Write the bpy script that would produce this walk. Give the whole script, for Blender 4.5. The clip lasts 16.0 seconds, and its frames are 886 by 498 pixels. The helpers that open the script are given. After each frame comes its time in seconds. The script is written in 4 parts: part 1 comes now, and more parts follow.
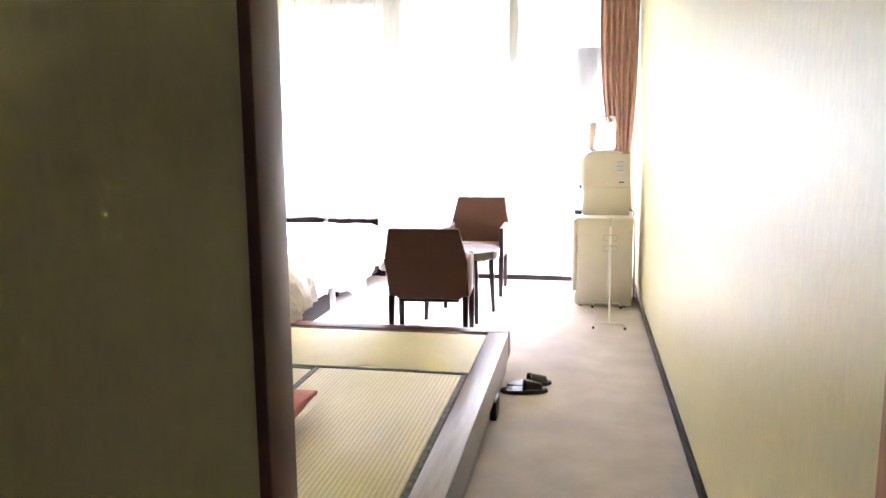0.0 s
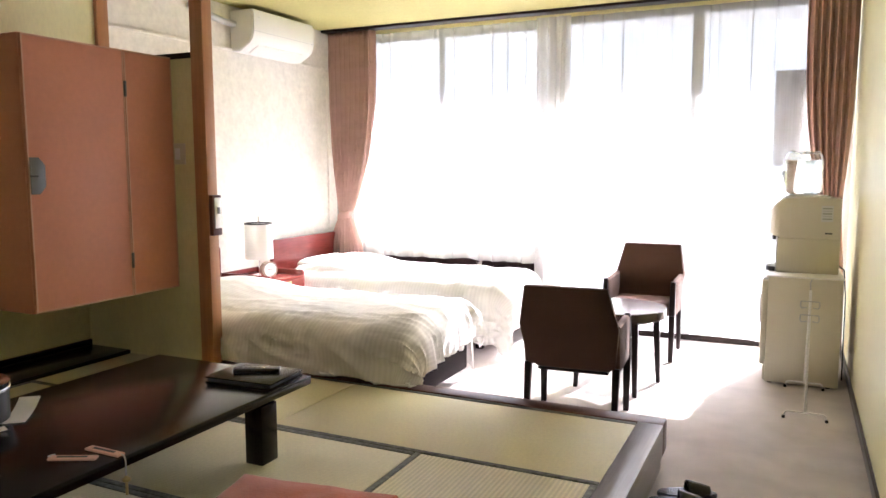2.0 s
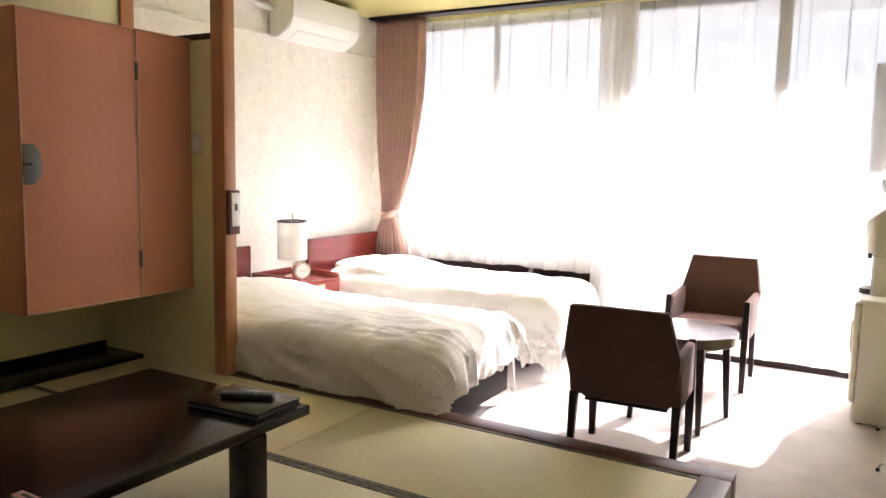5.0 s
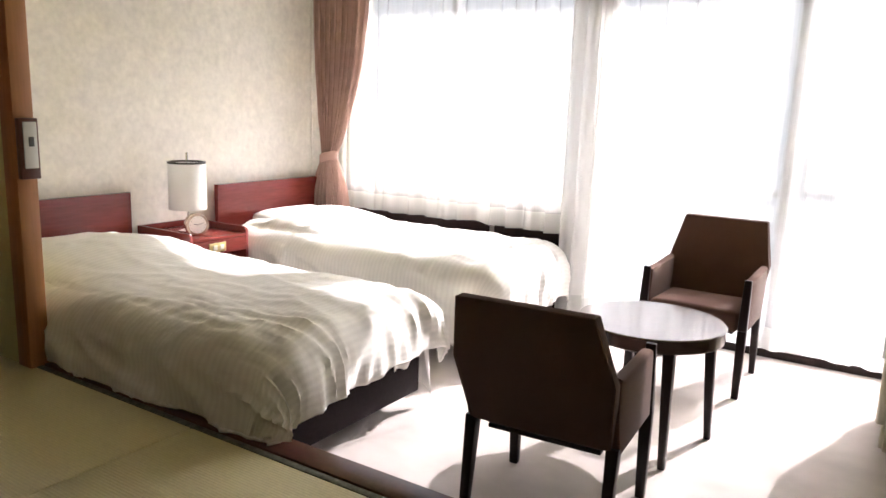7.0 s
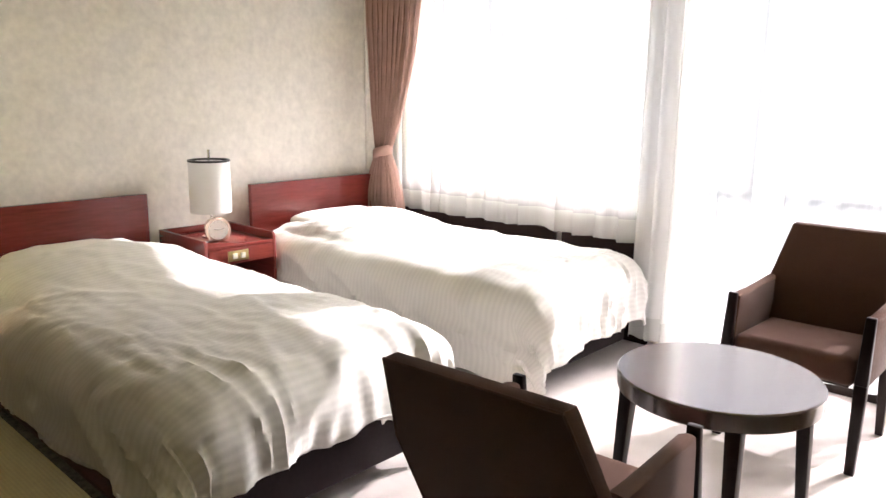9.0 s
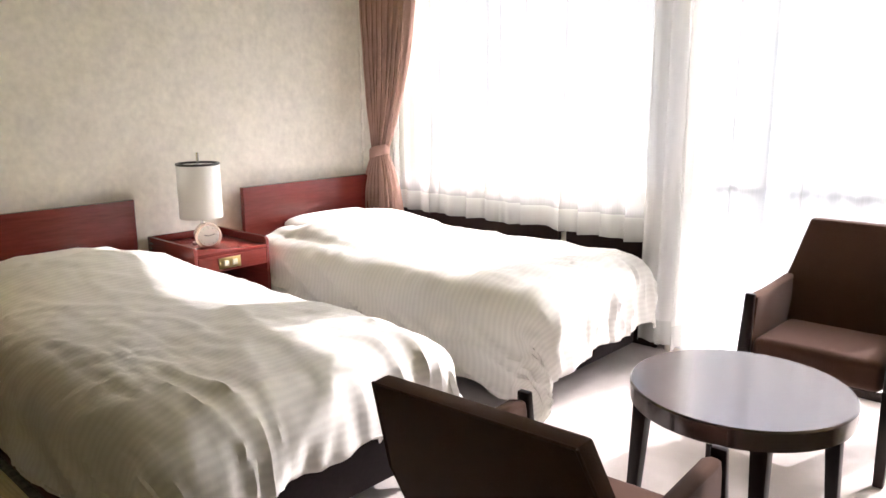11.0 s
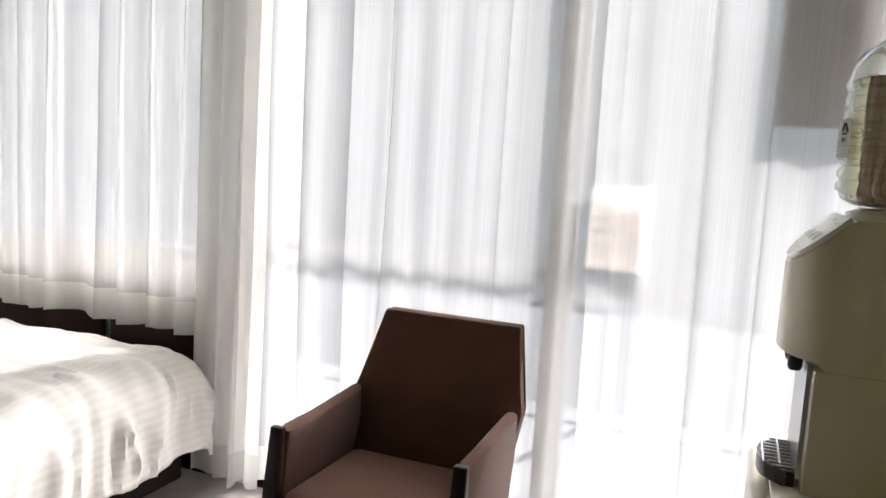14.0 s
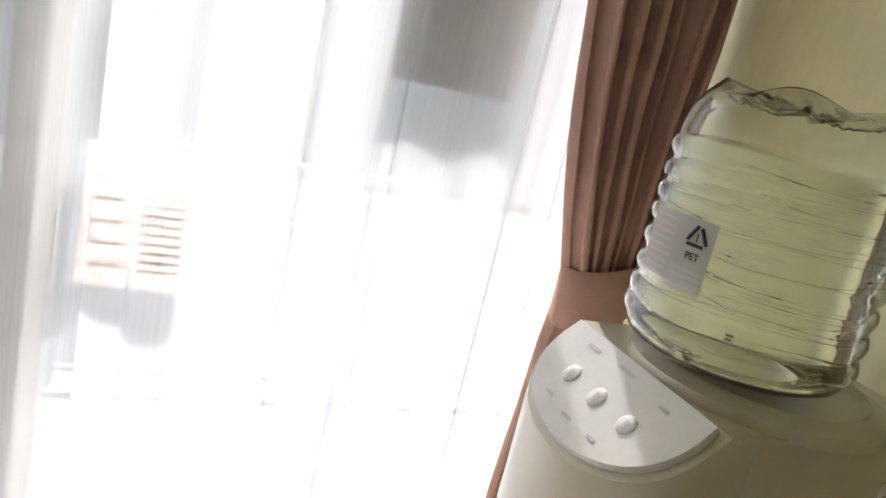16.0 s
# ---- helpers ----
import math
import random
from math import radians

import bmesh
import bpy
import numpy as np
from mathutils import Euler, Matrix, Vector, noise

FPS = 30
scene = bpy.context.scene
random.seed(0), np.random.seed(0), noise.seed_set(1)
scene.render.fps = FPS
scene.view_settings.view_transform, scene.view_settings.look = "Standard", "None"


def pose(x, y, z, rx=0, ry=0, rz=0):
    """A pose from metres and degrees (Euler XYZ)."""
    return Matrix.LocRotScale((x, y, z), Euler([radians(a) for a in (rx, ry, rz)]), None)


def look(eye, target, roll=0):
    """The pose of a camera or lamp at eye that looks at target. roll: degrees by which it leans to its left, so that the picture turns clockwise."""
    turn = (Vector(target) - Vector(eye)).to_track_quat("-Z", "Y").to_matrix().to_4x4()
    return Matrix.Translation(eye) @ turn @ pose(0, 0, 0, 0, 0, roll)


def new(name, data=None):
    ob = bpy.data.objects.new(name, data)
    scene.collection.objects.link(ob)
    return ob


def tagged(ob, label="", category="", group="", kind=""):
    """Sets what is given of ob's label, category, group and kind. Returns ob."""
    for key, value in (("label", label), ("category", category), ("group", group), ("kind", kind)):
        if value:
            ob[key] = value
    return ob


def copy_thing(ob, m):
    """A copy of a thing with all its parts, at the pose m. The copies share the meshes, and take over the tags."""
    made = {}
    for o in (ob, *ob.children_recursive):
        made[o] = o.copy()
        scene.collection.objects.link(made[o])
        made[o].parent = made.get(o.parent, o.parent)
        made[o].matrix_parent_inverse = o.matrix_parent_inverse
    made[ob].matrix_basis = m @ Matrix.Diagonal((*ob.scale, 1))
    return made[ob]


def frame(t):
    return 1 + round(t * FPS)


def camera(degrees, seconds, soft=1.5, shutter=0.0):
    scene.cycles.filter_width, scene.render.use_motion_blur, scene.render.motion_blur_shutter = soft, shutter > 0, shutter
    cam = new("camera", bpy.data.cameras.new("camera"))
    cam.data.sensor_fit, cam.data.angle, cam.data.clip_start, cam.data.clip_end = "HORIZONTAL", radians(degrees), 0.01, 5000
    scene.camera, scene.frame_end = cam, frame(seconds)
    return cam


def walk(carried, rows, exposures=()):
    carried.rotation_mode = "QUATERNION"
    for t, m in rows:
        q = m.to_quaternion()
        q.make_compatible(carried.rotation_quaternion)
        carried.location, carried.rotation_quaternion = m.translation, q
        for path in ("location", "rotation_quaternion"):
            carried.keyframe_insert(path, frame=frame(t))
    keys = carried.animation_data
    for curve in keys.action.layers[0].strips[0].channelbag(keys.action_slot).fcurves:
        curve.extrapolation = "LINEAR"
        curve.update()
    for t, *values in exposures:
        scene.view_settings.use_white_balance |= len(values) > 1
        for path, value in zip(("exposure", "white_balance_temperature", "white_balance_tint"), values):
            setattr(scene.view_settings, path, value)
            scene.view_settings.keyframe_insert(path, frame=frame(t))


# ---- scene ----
cam = camera(61.6, 16.0)
PATH = [
    (0, (0.007, 0.741, 1.438), (-0.361, 2.683, 1.137), -0.5),
    (0.5, (0.061, 1.035, 1.47), (-0.313, 2.981, 1.197), -0.1),
    (1, (0.023, 1.318, 1.48), (-0.481, 3.236, 1.221), -0.2),
    (1.5, (0.053, 1.459, 1.502), (-0.64, 3.319, 1.249), -0.6),
    (2, (0.105, 1.496, 1.502), (-0.746, 3.293, 1.28), -0.1),
    (2.5, (0.122, 1.482, 1.55), (-0.85, 3.22, 1.364), 0.9),
    (3, (0.08, 1.511, 1.602), (-0.985, 3.198, 1.462), 1.7),
    (3.5, (0.038, 1.517, 1.637), (-1.077, 3.175, 1.531), 2.3),
    (4, (0.047, 1.554, 1.584), (-1.078, 3.205, 1.494), 1.8),
    (4.5, (0.02, 1.764, 1.506), (-1.048, 3.448, 1.353), 1.1),
    (5, (0.001, 2.034, 1.496), (-1.0, 3.75, 1.269), 1.2),
    (5.2, (0.033, 2.174, 1.493), (-0.956, 3.893, 1.238), 1.2),
    (7.5, (-0.047, 3.678, 1.417), (-1.147, 5.299, 1.014), 2.4),
    (8, (-0.009, 3.916, 1.41), (-1.198, 5.471, 1.0), 2.0),
    (8.5, (-0.035, 4.137, 1.415), (-1.329, 5.606, 1.008), 1.6),
    (10.8, (-0.18, 4.432, 1.406), (-1.543, 5.837, 0.995), -0.2),
    (11, (-0.181, 4.43, 1.403), (-1.517, 5.86, 0.989), -0.4),
    (11.5, (-0.176, 4.453, 1.392), (-1.432, 5.954, 0.979), -0.8),
    (12, (-0.146, 4.61, 1.376), (-1.34, 6.157, 0.95), -1.6),
    (12.5, (-0.08, 4.81, 1.381), (-1.271, 6.336, 0.88), -1.5),
    (13, (-0.064, 4.99, 1.357), (-1.194, 6.553, 0.829), -0.5),
    (13.5, (-0.117, 5.341, 1.336), (-1.024, 7.082, 0.951), 1.6),
    (14, (-0.153, 5.703, 1.336), (-0.879, 7.552, 1.105), 3.4),
    (14.5, (-0.335, 6.059, 1.392), (-0.817, 7.988, 1.173), 4.2),
    (15, (-0.415, 6.375, 1.397), (-0.347, 8.356, 1.137), 5.0),
    (15.5, (-0.418, 6.615, 1.471), (0.024, 8.532, 1.111), 7.9),
    (16, (-0.495, 6.707, 1.555), (0.255, 8.498, 1.074), 13.2),
]
EXPOSURES = [(0, 3.75, 5700, 20), (0.6, 3.3, 5800, 20), (1.5, 2.8, 5900, 20), (3.5, 2.65, 6150, 23), (5.0, 2.55, 6250, 21), (7.5, 1.72, 6250, 18), (8.5, 1.68, 6250, 18), (11, 1.55, 6250, 18), (12.5, 1.2, 6250, 16), (13.0, 1.12, 6250, 16), (13.5, 0.95, 6200, 14), (14.5, 0.75, 6200, 13), (15.3, 0.8, 6200, 13), (16, 1.1, 6200, 13)]
walk(cam, [(t, look(eye, target, roll)) for t, eye, target, roll in PATH], EXPOSURES)

# ---- light ----
world = bpy.data.worlds.new("world")
scene.world = world
world.use_nodes = True
wn = world.node_tree
sky = wn.nodes.new("ShaderNodeTexSky")
sky.sky_type = "NISHITA"
sky.sun_disc = False
SUN_EL, SUN_AZ = 33.0, 16.0          # the sun stands outside the window, a little to the right
sky.sun_elevation = radians(SUN_EL)
sky.sun_rotation = radians(SUN_AZ)
wn.links.new(sky.outputs[0], wn.nodes["Background"].inputs[0])
wn.nodes["Background"].inputs[1].default_value = 0.15
sun = new("sun", bpy.data.lights.new("sun", "SUN"))
sun.data.energy, sun.data.angle, sun.data.color = 3.5, radians(0.6), (1.0, 0.96, 0.90)
sd = Vector((math.sin(radians(SUN_AZ)) * math.cos(radians(SUN_EL)), math.cos(radians(SUN_AZ)) * math.cos(radians(SUN_EL)), math.sin(radians(SUN_EL))))
sun.matrix_world = look(sd * 30, (0, 0, 0))


# ---- materials ----
def mat(name, color, rough=0.6, scale=40.0, vary=0.12, bump=0.15, big=2.5, metal=0.0, spec=0.5, stretch=(1, 1, 1), sheen=0.0):
    m = bpy.data.materials.new(name)
    m.use_nodes = True
    n, l = m.node_tree.nodes, m.node_tree.links
    b = n["Principled BSDF"]
    b.inputs["Roughness"].default_value = rough
    b.inputs["Metallic"].default_value = metal
    b.inputs["Specular IOR Level"].default_value = spec
    b.inputs["Sheen Weight"].default_value = sheen
    tc = n.new("ShaderNodeTexCoord")
    mp = n.new("ShaderNodeMapping")
    mp.inputs["Scale"].default_value = stretch
    l.new(tc.outputs["Object"], mp.inputs[0])
    fine = n.new("ShaderNodeTexNoise")
    fine.inputs["Scale"].default_value, fine.inputs["Detail"].default_value = scale, 4
    wide = n.new("ShaderNodeTexNoise")
    wide.inputs["Scale"].default_value, wide.inputs["Detail"].default_value = big, 3
    l.new(mp.outputs[0], fine.inputs[0])
    l.new(mp.outputs[0], wide.inputs[0])
    add = n.new("ShaderNodeMath")
    add.operation = "ADD"
    l.new(fine.outputs["Fac"], add.inputs[0])
    l.new(wide.outputs["Fac"], add.inputs[1])
    rng = n.new("ShaderNodeMapRange")
    rng.inputs[1].default_value, rng.inputs[2].default_value = 0.6, 1.4
    rng.inputs[3].default_value, rng.inputs[4].default_value = 1 - vary, 1 + vary
    l.new(add.outputs[0], rng.inputs[0])
    mul = n.new("ShaderNodeVectorMath")
    mul.operation = "SCALE"
    mul.inputs[0].default_value = color
    l.new(rng.outputs[0], mul.inputs["Scale"])
    l.new(mul.outputs[0], b.inputs["Base Color"])
    if bump:
        bp = n.new("ShaderNodeBump")
        bp.inputs["Strength"].default_value, bp.inputs["Distance"].default_value = bump, 0.004
        l.new(fine.outputs["Fac"], bp.inputs["Height"])
        l.new(bp.outputs[0], b.inputs["Normal"])
    return m


def plain(name, color, rough=0.5, metal=0.0, spec=0.5):
    return mat(name, color, rough, 120, 0.04, 0.03, 5, metal, spec)


def add_bump(m, tex, strength, dist, factor="Fac"):
    """One more layer of relief over the grain of m."""
    n, l = m.node_tree.nodes, m.node_tree.links
    b = n["Principled BSDF"]
    bp = n.new("ShaderNodeBump")
    bp.inputs["Strength"].default_value, bp.inputs["Distance"].default_value = strength, dist
    l.new(tex.outputs[factor], bp.inputs["Height"])
    if b.inputs["Normal"].links:
        l.new(b.inputs["Normal"].links[0].from_socket, bp.inputs["Normal"])
    l.new(bp.outputs[0], b.inputs["Normal"])


def stripes(m, scale, axis, strength, dist, dark=0.0, coord="Object", warp=0.3):
    """Bands across an axis: relief, and a slight darkening in the grooves."""
    n, l = m.node_tree.nodes, m.node_tree.links
    tc = n.new("ShaderNodeTexCoord")
    w = n.new("ShaderNodeTexWave")
    w.bands_direction = axis
    w.inputs["Scale"].default_value, w.inputs["Distortion"].default_value = scale, warp
    w.inputs["Detail Scale"].default_value = 1.5
    l.new(tc.outputs[coord], w.inputs[0])
    add_bump(m, w, strength, dist)
    if dark:
        b = n["Principled BSDF"]
        src = b.inputs["Base Color"].links[0].from_socket
        r = n.new("ShaderNodeMapRange")
        r.inputs[3].default_value, r.inputs[4].default_value = 1 - dark, 1 + dark * 0.3
        l.new(w.outputs["Fac"], r.inputs[0])
        v = n.new("ShaderNodeVectorMath")
        v.operation = "SCALE"
        l.new(src, v.inputs[0])
        l.new(r.outputs[0], v.inputs["Scale"])
        l.new(v.outputs[0], b.inputs["Base Color"])
    return m


def cloth_thin(name, color, clear, through_):
    """Thin woven cloth: part open weave, part light passing through, part plain."""
    m = bpy.data.materials.new(name)
    m.use_nodes = True
    n, l = m.node_tree.nodes, m.node_tree.links
    n.remove(n["Principled BSDF"])
    out = n["Material Output"]
    tc = n.new("ShaderNodeTexCoord")
    no = n.new("ShaderNodeTexNoise")
    mp = n.new("ShaderNodeMapping")
    mp.inputs["Scale"].default_value = (34, 8, 0.15)
    l.new(tc.outputs["Object"], mp.inputs[0])
    l.new(mp.outputs[0], no.inputs[0])
    rng = n.new("ShaderNodeMapRange")
    rng.inputs[3].default_value, rng.inputs[4].default_value = clear * 0.9, clear * 1.1
    l.new(no.outputs["Fac"], rng.inputs[0])
    tr = n.new("ShaderNodeBsdfTransparent")
    tl = n.new("ShaderNodeBsdfTranslucent")
    di = n.new("ShaderNodeBsdfDiffuse")
    tl.inputs[0].default_value = (*color, 1)
    di.inputs[0].default_value = (*color, 1)
    a, b = n.new("ShaderNodeMixShader"), n.new("ShaderNodeMixShader")
    a.inputs[0].default_value = through_
    l.new(di.outputs[0], a.inputs[1])
    l.new(tl.outputs[0], a.inputs[2])
    l.new(rng.outputs[0], b.inputs[0])
    l.new(a.outputs[0], b.inputs[1])
    l.new(tr.outputs[0], b.inputs[2])
    l.new(b.outputs[0], out.inputs[0])
    return m


def glass(name, color=(1, 1, 1), rough=0.0, ior=1.45):
    m = bpy.data.materials.new(name)
    m.use_nodes = True
    b = m.node_tree.nodes["Principled BSDF"]
    b.inputs["Base Color"].default_value = (*color, 1)
    b.inputs["Transmission Weight"].default_value = 1
    b.inputs["Roughness"].default_value, b.inputs["IOR"].default_value = rough, ior
    return m


OLIVE = mat("olive_plaster", (0.76, 0.71, 0.40), 0.4, 55, 0.08, 0.4, 1.5, spec=0.9, stretch=(1, 1, 0.4))
CEIL = mat("olive_ceiling_plaster", (0.54, 0.49, 0.19), 0.75, 45, 0.12, 0.8, 1.2)
PAPER = mat("mottled_cream_wallpaper", (0.84, 0.80, 0.73), 0.6, 28, 0.11, 0.35, 12)
WHITE_CEIL = mat("pale_ceiling_board", (0.84, 0.78, 0.70), 0.6, 60, 0.04, 0.05, 2)
CARPET = mat("grey_beige_carpet", (0.54, 0.485, 0.46), 0.95, 260, 0.22, 0.6, 4.5, spec=0.1, sheen=0.2)
RED_WOOD = mat("red_brown_wood", (0.17, 0.028, 0.022), 0.22, 10, 0.25, 0.04, 2, stretch=(1, 1, 9))
DARK_WOOD = mat("dark_stained_wood", (0.016, 0.008, 0.007), 0.32, 12, 0.3, 0.05, 2, spec=0.22, stretch=(1, 1, 0.15))
POST_WOOD = mat("dark_red_post_wood", (0.10, 0.032, 0.022), 0.35, 14, 0.3, 0.06, 2, stretch=(4, 4, 0.3))
ORANGE_WOOD = mat("orange_cedar_wood", (0.44, 0.20, 0.085), 0.4, 14, 0.2, 0.06, 2, stretch=(5, 5, 0.3))
BORDER_WOOD = mat("grey_brown_lacquered_board", (0.24, 0.205, 0.195), 0.28, 16, 0.25, 0.04, 2, stretch=(6, 0.4, 6))
SILL_WOOD = mat("dark_red_brown_board", (0.020, 0.008, 0.008), 0.6, 14, 0.3, 0.05, 2, spec=0.15)
TABLE_WOOD = mat("black_brown_lacquer", (0.010, 0.0045, 0.004), 0.2, 9, 0.3, 0.03, 2, spec=0.3)
ROUND_WOOD = mat("dark_mahogany_top", (0.045, 0.019, 0.015), 0.2, 12, 0.3, 0.02, 2, stretch=(6, 0.6, 1))
ROUND_WOOD.node_tree.nodes["Principled BSDF"].inputs["Coat Weight"].default_value = 1.0        # thick clear lacquer
ROUND_WOOD.node_tree.nodes["Principled BSDF"].inputs["Coat IOR"].default_value = 1.65
ROUND_WOOD.node_tree.nodes["Principled BSDF"].inputs["Coat Roughness"].default_value = 0.16
UPHOLSTERY = mat("dusty_brown_upholstery", (0.095, 0.049, 0.035), 0.9, 300, 0.14, 0.35, 4, spec=0.1, sheen=0.08)
CURTAIN = mat("pink_brown_curtain_cloth", (0.45, 0.285, 0.24), 0.9, 220, 0.12, 0.4, 4, spec=0.1, stretch=(1, 1, 3))
SALMON = mat("salmon_cabinet_board", (0.66, 0.27, 0.16), 0.55, 30, 0.06, 0.06, 2)
SALMON_EDGE = mat("pale_salmon_edging", (0.62, 0.34, 0.22), 0.5, 40, 0.05, 0.03, 2)
CUSHION = mat("red_orange_cushion_cloth", (0.44, 0.11, 0.05), 0.85, 90, 0.14, 0.4, 6, sheen=0.2)
TATAMI_X = stripes(mat("tatami_rush_lengthwise", (0.66, 0.60, 0.37), 0.6, 70, 0.10, 0.2, 2), 26, "Y", 0.35, 0.003, 0.06, warp=0.1)
TATAMI_Y = stripes(mat("tatami_rush_crosswise", (0.66, 0.59, 0.33), 0.6, 70, 0.10, 0.2, 2), 16, "X", 0.5, 0.004, 0.16, warp=0.1)
HERI = mat("grey_green_tatami_edging", (0.13, 0.13, 0.105), 0.8, 60, 0.5, 0.2, 30)
QUILT = stripes(mat("white_striped_quilt_cotton", (0.80, 0.78, 0.745), 0.75, 9, 0.03, 0.25, 3, sheen=0.15), 11.5, "X", 0.3, 0.002, 0.055, "UV", 0.0)
PILLOW = mat("white_pillow_cotton", (0.84, 0.82, 0.78), 0.8, 30, 0.03, 0.2, 3)
BED_BASE = mat("dark_brown_bed_base", (0.018, 0.012, 0.013), 0.85, 60, 0.2, 0.1, 3, spec=0.15)
CREAM_PLASTIC = plain("cream_enamel", (0.66, 0.62, 0.50), 0.35)
DISPENSER_ENAMEL = mat("glossy_cream_casing", (0.64, 0.60, 0.49), 0.17, 200, 0.03, 0.02, 3)
WHITE_PLASTIC = plain("white_plastic", (0.80, 0.79, 0.76), 0.3)
GREY_PLASTIC = plain("pale_grey_plastic", (0.60, 0.60, 0.60), 0.35)
BLACK_PLASTIC = plain("black_plastic", (0.015, 0.014, 0.014), 0.3)
BLACK_LEATHER = mat("black_leather", (0.012, 0.012, 0.013), 0.25, 90, 0.2, 0.3, 5)
CHROME = plain("polished_steel", (0.72, 0.72, 0.72), 0.16, 1.0)
STEEL = plain("brushed_steel", (0.5, 0.5, 0.5), 0.35, 1.0)
ALU = plain("grey_aluminium", (0.62, 0.63, 0.64), 0.4, 0.0)
GOLD = plain("pale_rose_gold", (0.70, 0.55, 0.45), 0.25, 0.7)
BRASS = plain("brass", (0.60, 0.47, 0.22), 0.3, 1.0)
GUNMETAL = plain("grey_lock_plate", (0.13, 0.13, 0.13), 0.4, 0.6)
SHADE = cloth_thin("white_lamp_shade", (0.86, 0.85, 0.82), 0.02, 0.35)
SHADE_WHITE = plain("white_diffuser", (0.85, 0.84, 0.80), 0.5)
PAPER_WHITE = plain("white_paper", (0.80, 0.78, 0.72), 0.8)
FILM = cloth_thin("printed_clear_film", (0.80, 0.80, 0.79), 0.30, 0.4)
THIN_PAPER = cloth_thin("thin_notice_paper", (0.86, 0.83, 0.81), 0.04, 0.46)
PAPER_YELLOW = plain("cream_paper", (0.72, 0.62, 0.38), 0.8)
PRINT = plain("dark_print", (0.05, 0.05, 0.06), 0.7)
PRINT_GREY = plain("grey_green_print", (0.30, 0.33, 0.27), 0.7)
PRINT_RED = plain("faded_red_print", (0.72, 0.60, 0.57), 0.7)
CONCRETE = mat("pale_balcony_concrete", (0.62, 0.61, 0.58), 0.9, 40, 0.15, 0.4, 1.5)
RUBBER = plain("black_rubber", (0.02, 0.02, 0.02), 0.8)
TAG_WOOD = plain("pink_key_tag", (0.62, 0.36, 0.27), 0.5)
SHEER = cloth_thin("white_sheer_voile", (0.65, 0.65, 0.65), 0.56, 0.46)
SHEER_DENSE = cloth_thin("gathered_white_voile", (0.80, 0.79, 0.77), 0.3, 0.5)
SHEER_HEM = cloth_thin("white_sheer_hem", (0.62, 0.62, 0.60), 0.28, 0.42)
PANE = glass("window_glass")
BOTTLE = glass("clear_pet", (0.98, 1.0, 0.98), 0.0, 1.45)
WATER = glass("water", (0.95, 1.0, 0.95), 0.0, 1.33)
JAR_GLASS = plain("smoky_brown_glass", (0.10, 0.055, 0.05), 0.12)


# ---- builders ----
def finish(bm, name, material, smooth=True):
    me = bpy.data.meshes.new(name)
    bmesh.ops.recalc_face_normals(bm, faces=bm.faces)
    bm.to_mesh(me)
    bm.free()
    if smooth:
        for p in me.polygons:
            p.use_smooth = True
        me.set_sharp_from_angle(angle=radians(40))
    me.materials.append(material)
    return me


def part(name, bm, material, parent, label="", smooth=True):
    ob = new(name, finish(bm, name, material, smooth))
    ob.parent = parent
    if label:
        tagged(ob, label)
    return ob


def thing(name, label, category, at=(0, 0, 0), turn=0, group="", kind=""):
    ob = new(name)
    ob.matrix_world = pose(*at, 0, 0, turn)
    return tagged(ob, label, category, group, kind)


def single(name, bm, material, label="", category="", kind="", smooth=True):
    ob = new(name, finish(bm, name, material, smooth))
    return tagged(ob, label, category, "", kind)


def box(bm, x0, x1, y0, y1, z0, z1, bevel=0.0, seg=2):
    vs = [bm.verts.new((x, y, z)) for x in (x0, x1) for y in (y0, y1) for z in (z0, z1)]
    fs = [bm.faces.new([vs[i] for i in f]) for f in ((0, 1, 3, 2), (4, 6, 7, 5), (0, 4, 5, 1), (2, 3, 7, 6), (0, 2, 6, 4), (1, 5, 7, 3))]
    if bevel:
        es = {e for f in fs for e in f.edges}
        bmesh.ops.bevel(bm, geom=list(es), offset=bevel, segments=seg, affect="EDGES", profile=0.5)
    return bm


def boxm(*a, **k):
    return box(bmesh.new(), *a, **k)


def hexa(bm, low, high, bevel=0.0):
    """A block between two quads of four corners each."""
    a = [bm.verts.new(v) for v in low]
    b = [bm.verts.new(v) for v in high]
    fs = [bm.faces.new(a[::-1]), bm.faces.new(b)]
    for i in range(4):
        j = (i + 1) % 4
        fs.append(bm.faces.new((a[i], a[j], b[j], b[i])))
    if bevel:
        bmesh.ops.bevel(bm, geom=list({e for f in fs for e in f.edges}), offset=bevel, segments=2, affect="EDGES", profile=0.5)
    return bm


def lathe(bm, profile, seg=32, centre=(0, 0), wob=None):
    """Turns (radius, height) pairs round an upright axis."""
    rings = []
    for i, (r, z) in enumerate(profile):
        ring = []
        for k in range(seg):
            a = 2 * math.pi * k / seg
            dr, dz = wob(a, i) if wob else (0, 0)
            ring.append(bm.verts.new((centre[0] + (r + dr) * math.cos(a), centre[1] + (r + dr) * math.sin(a), z + dz)))
        rings.append(ring)
    for a, b in zip(rings, rings[1:]):
        for k in range(seg):
            j = (k + 1) % seg
            bm.faces.new((a[k], a[j], b[j], b[k]))
    if profile[0][0] > 1e-4:
        bm.faces.new(rings[0][::-1])
    if profile[-1][0] > 1e-4:
        bm.faces.new(rings[-1])
    return bm


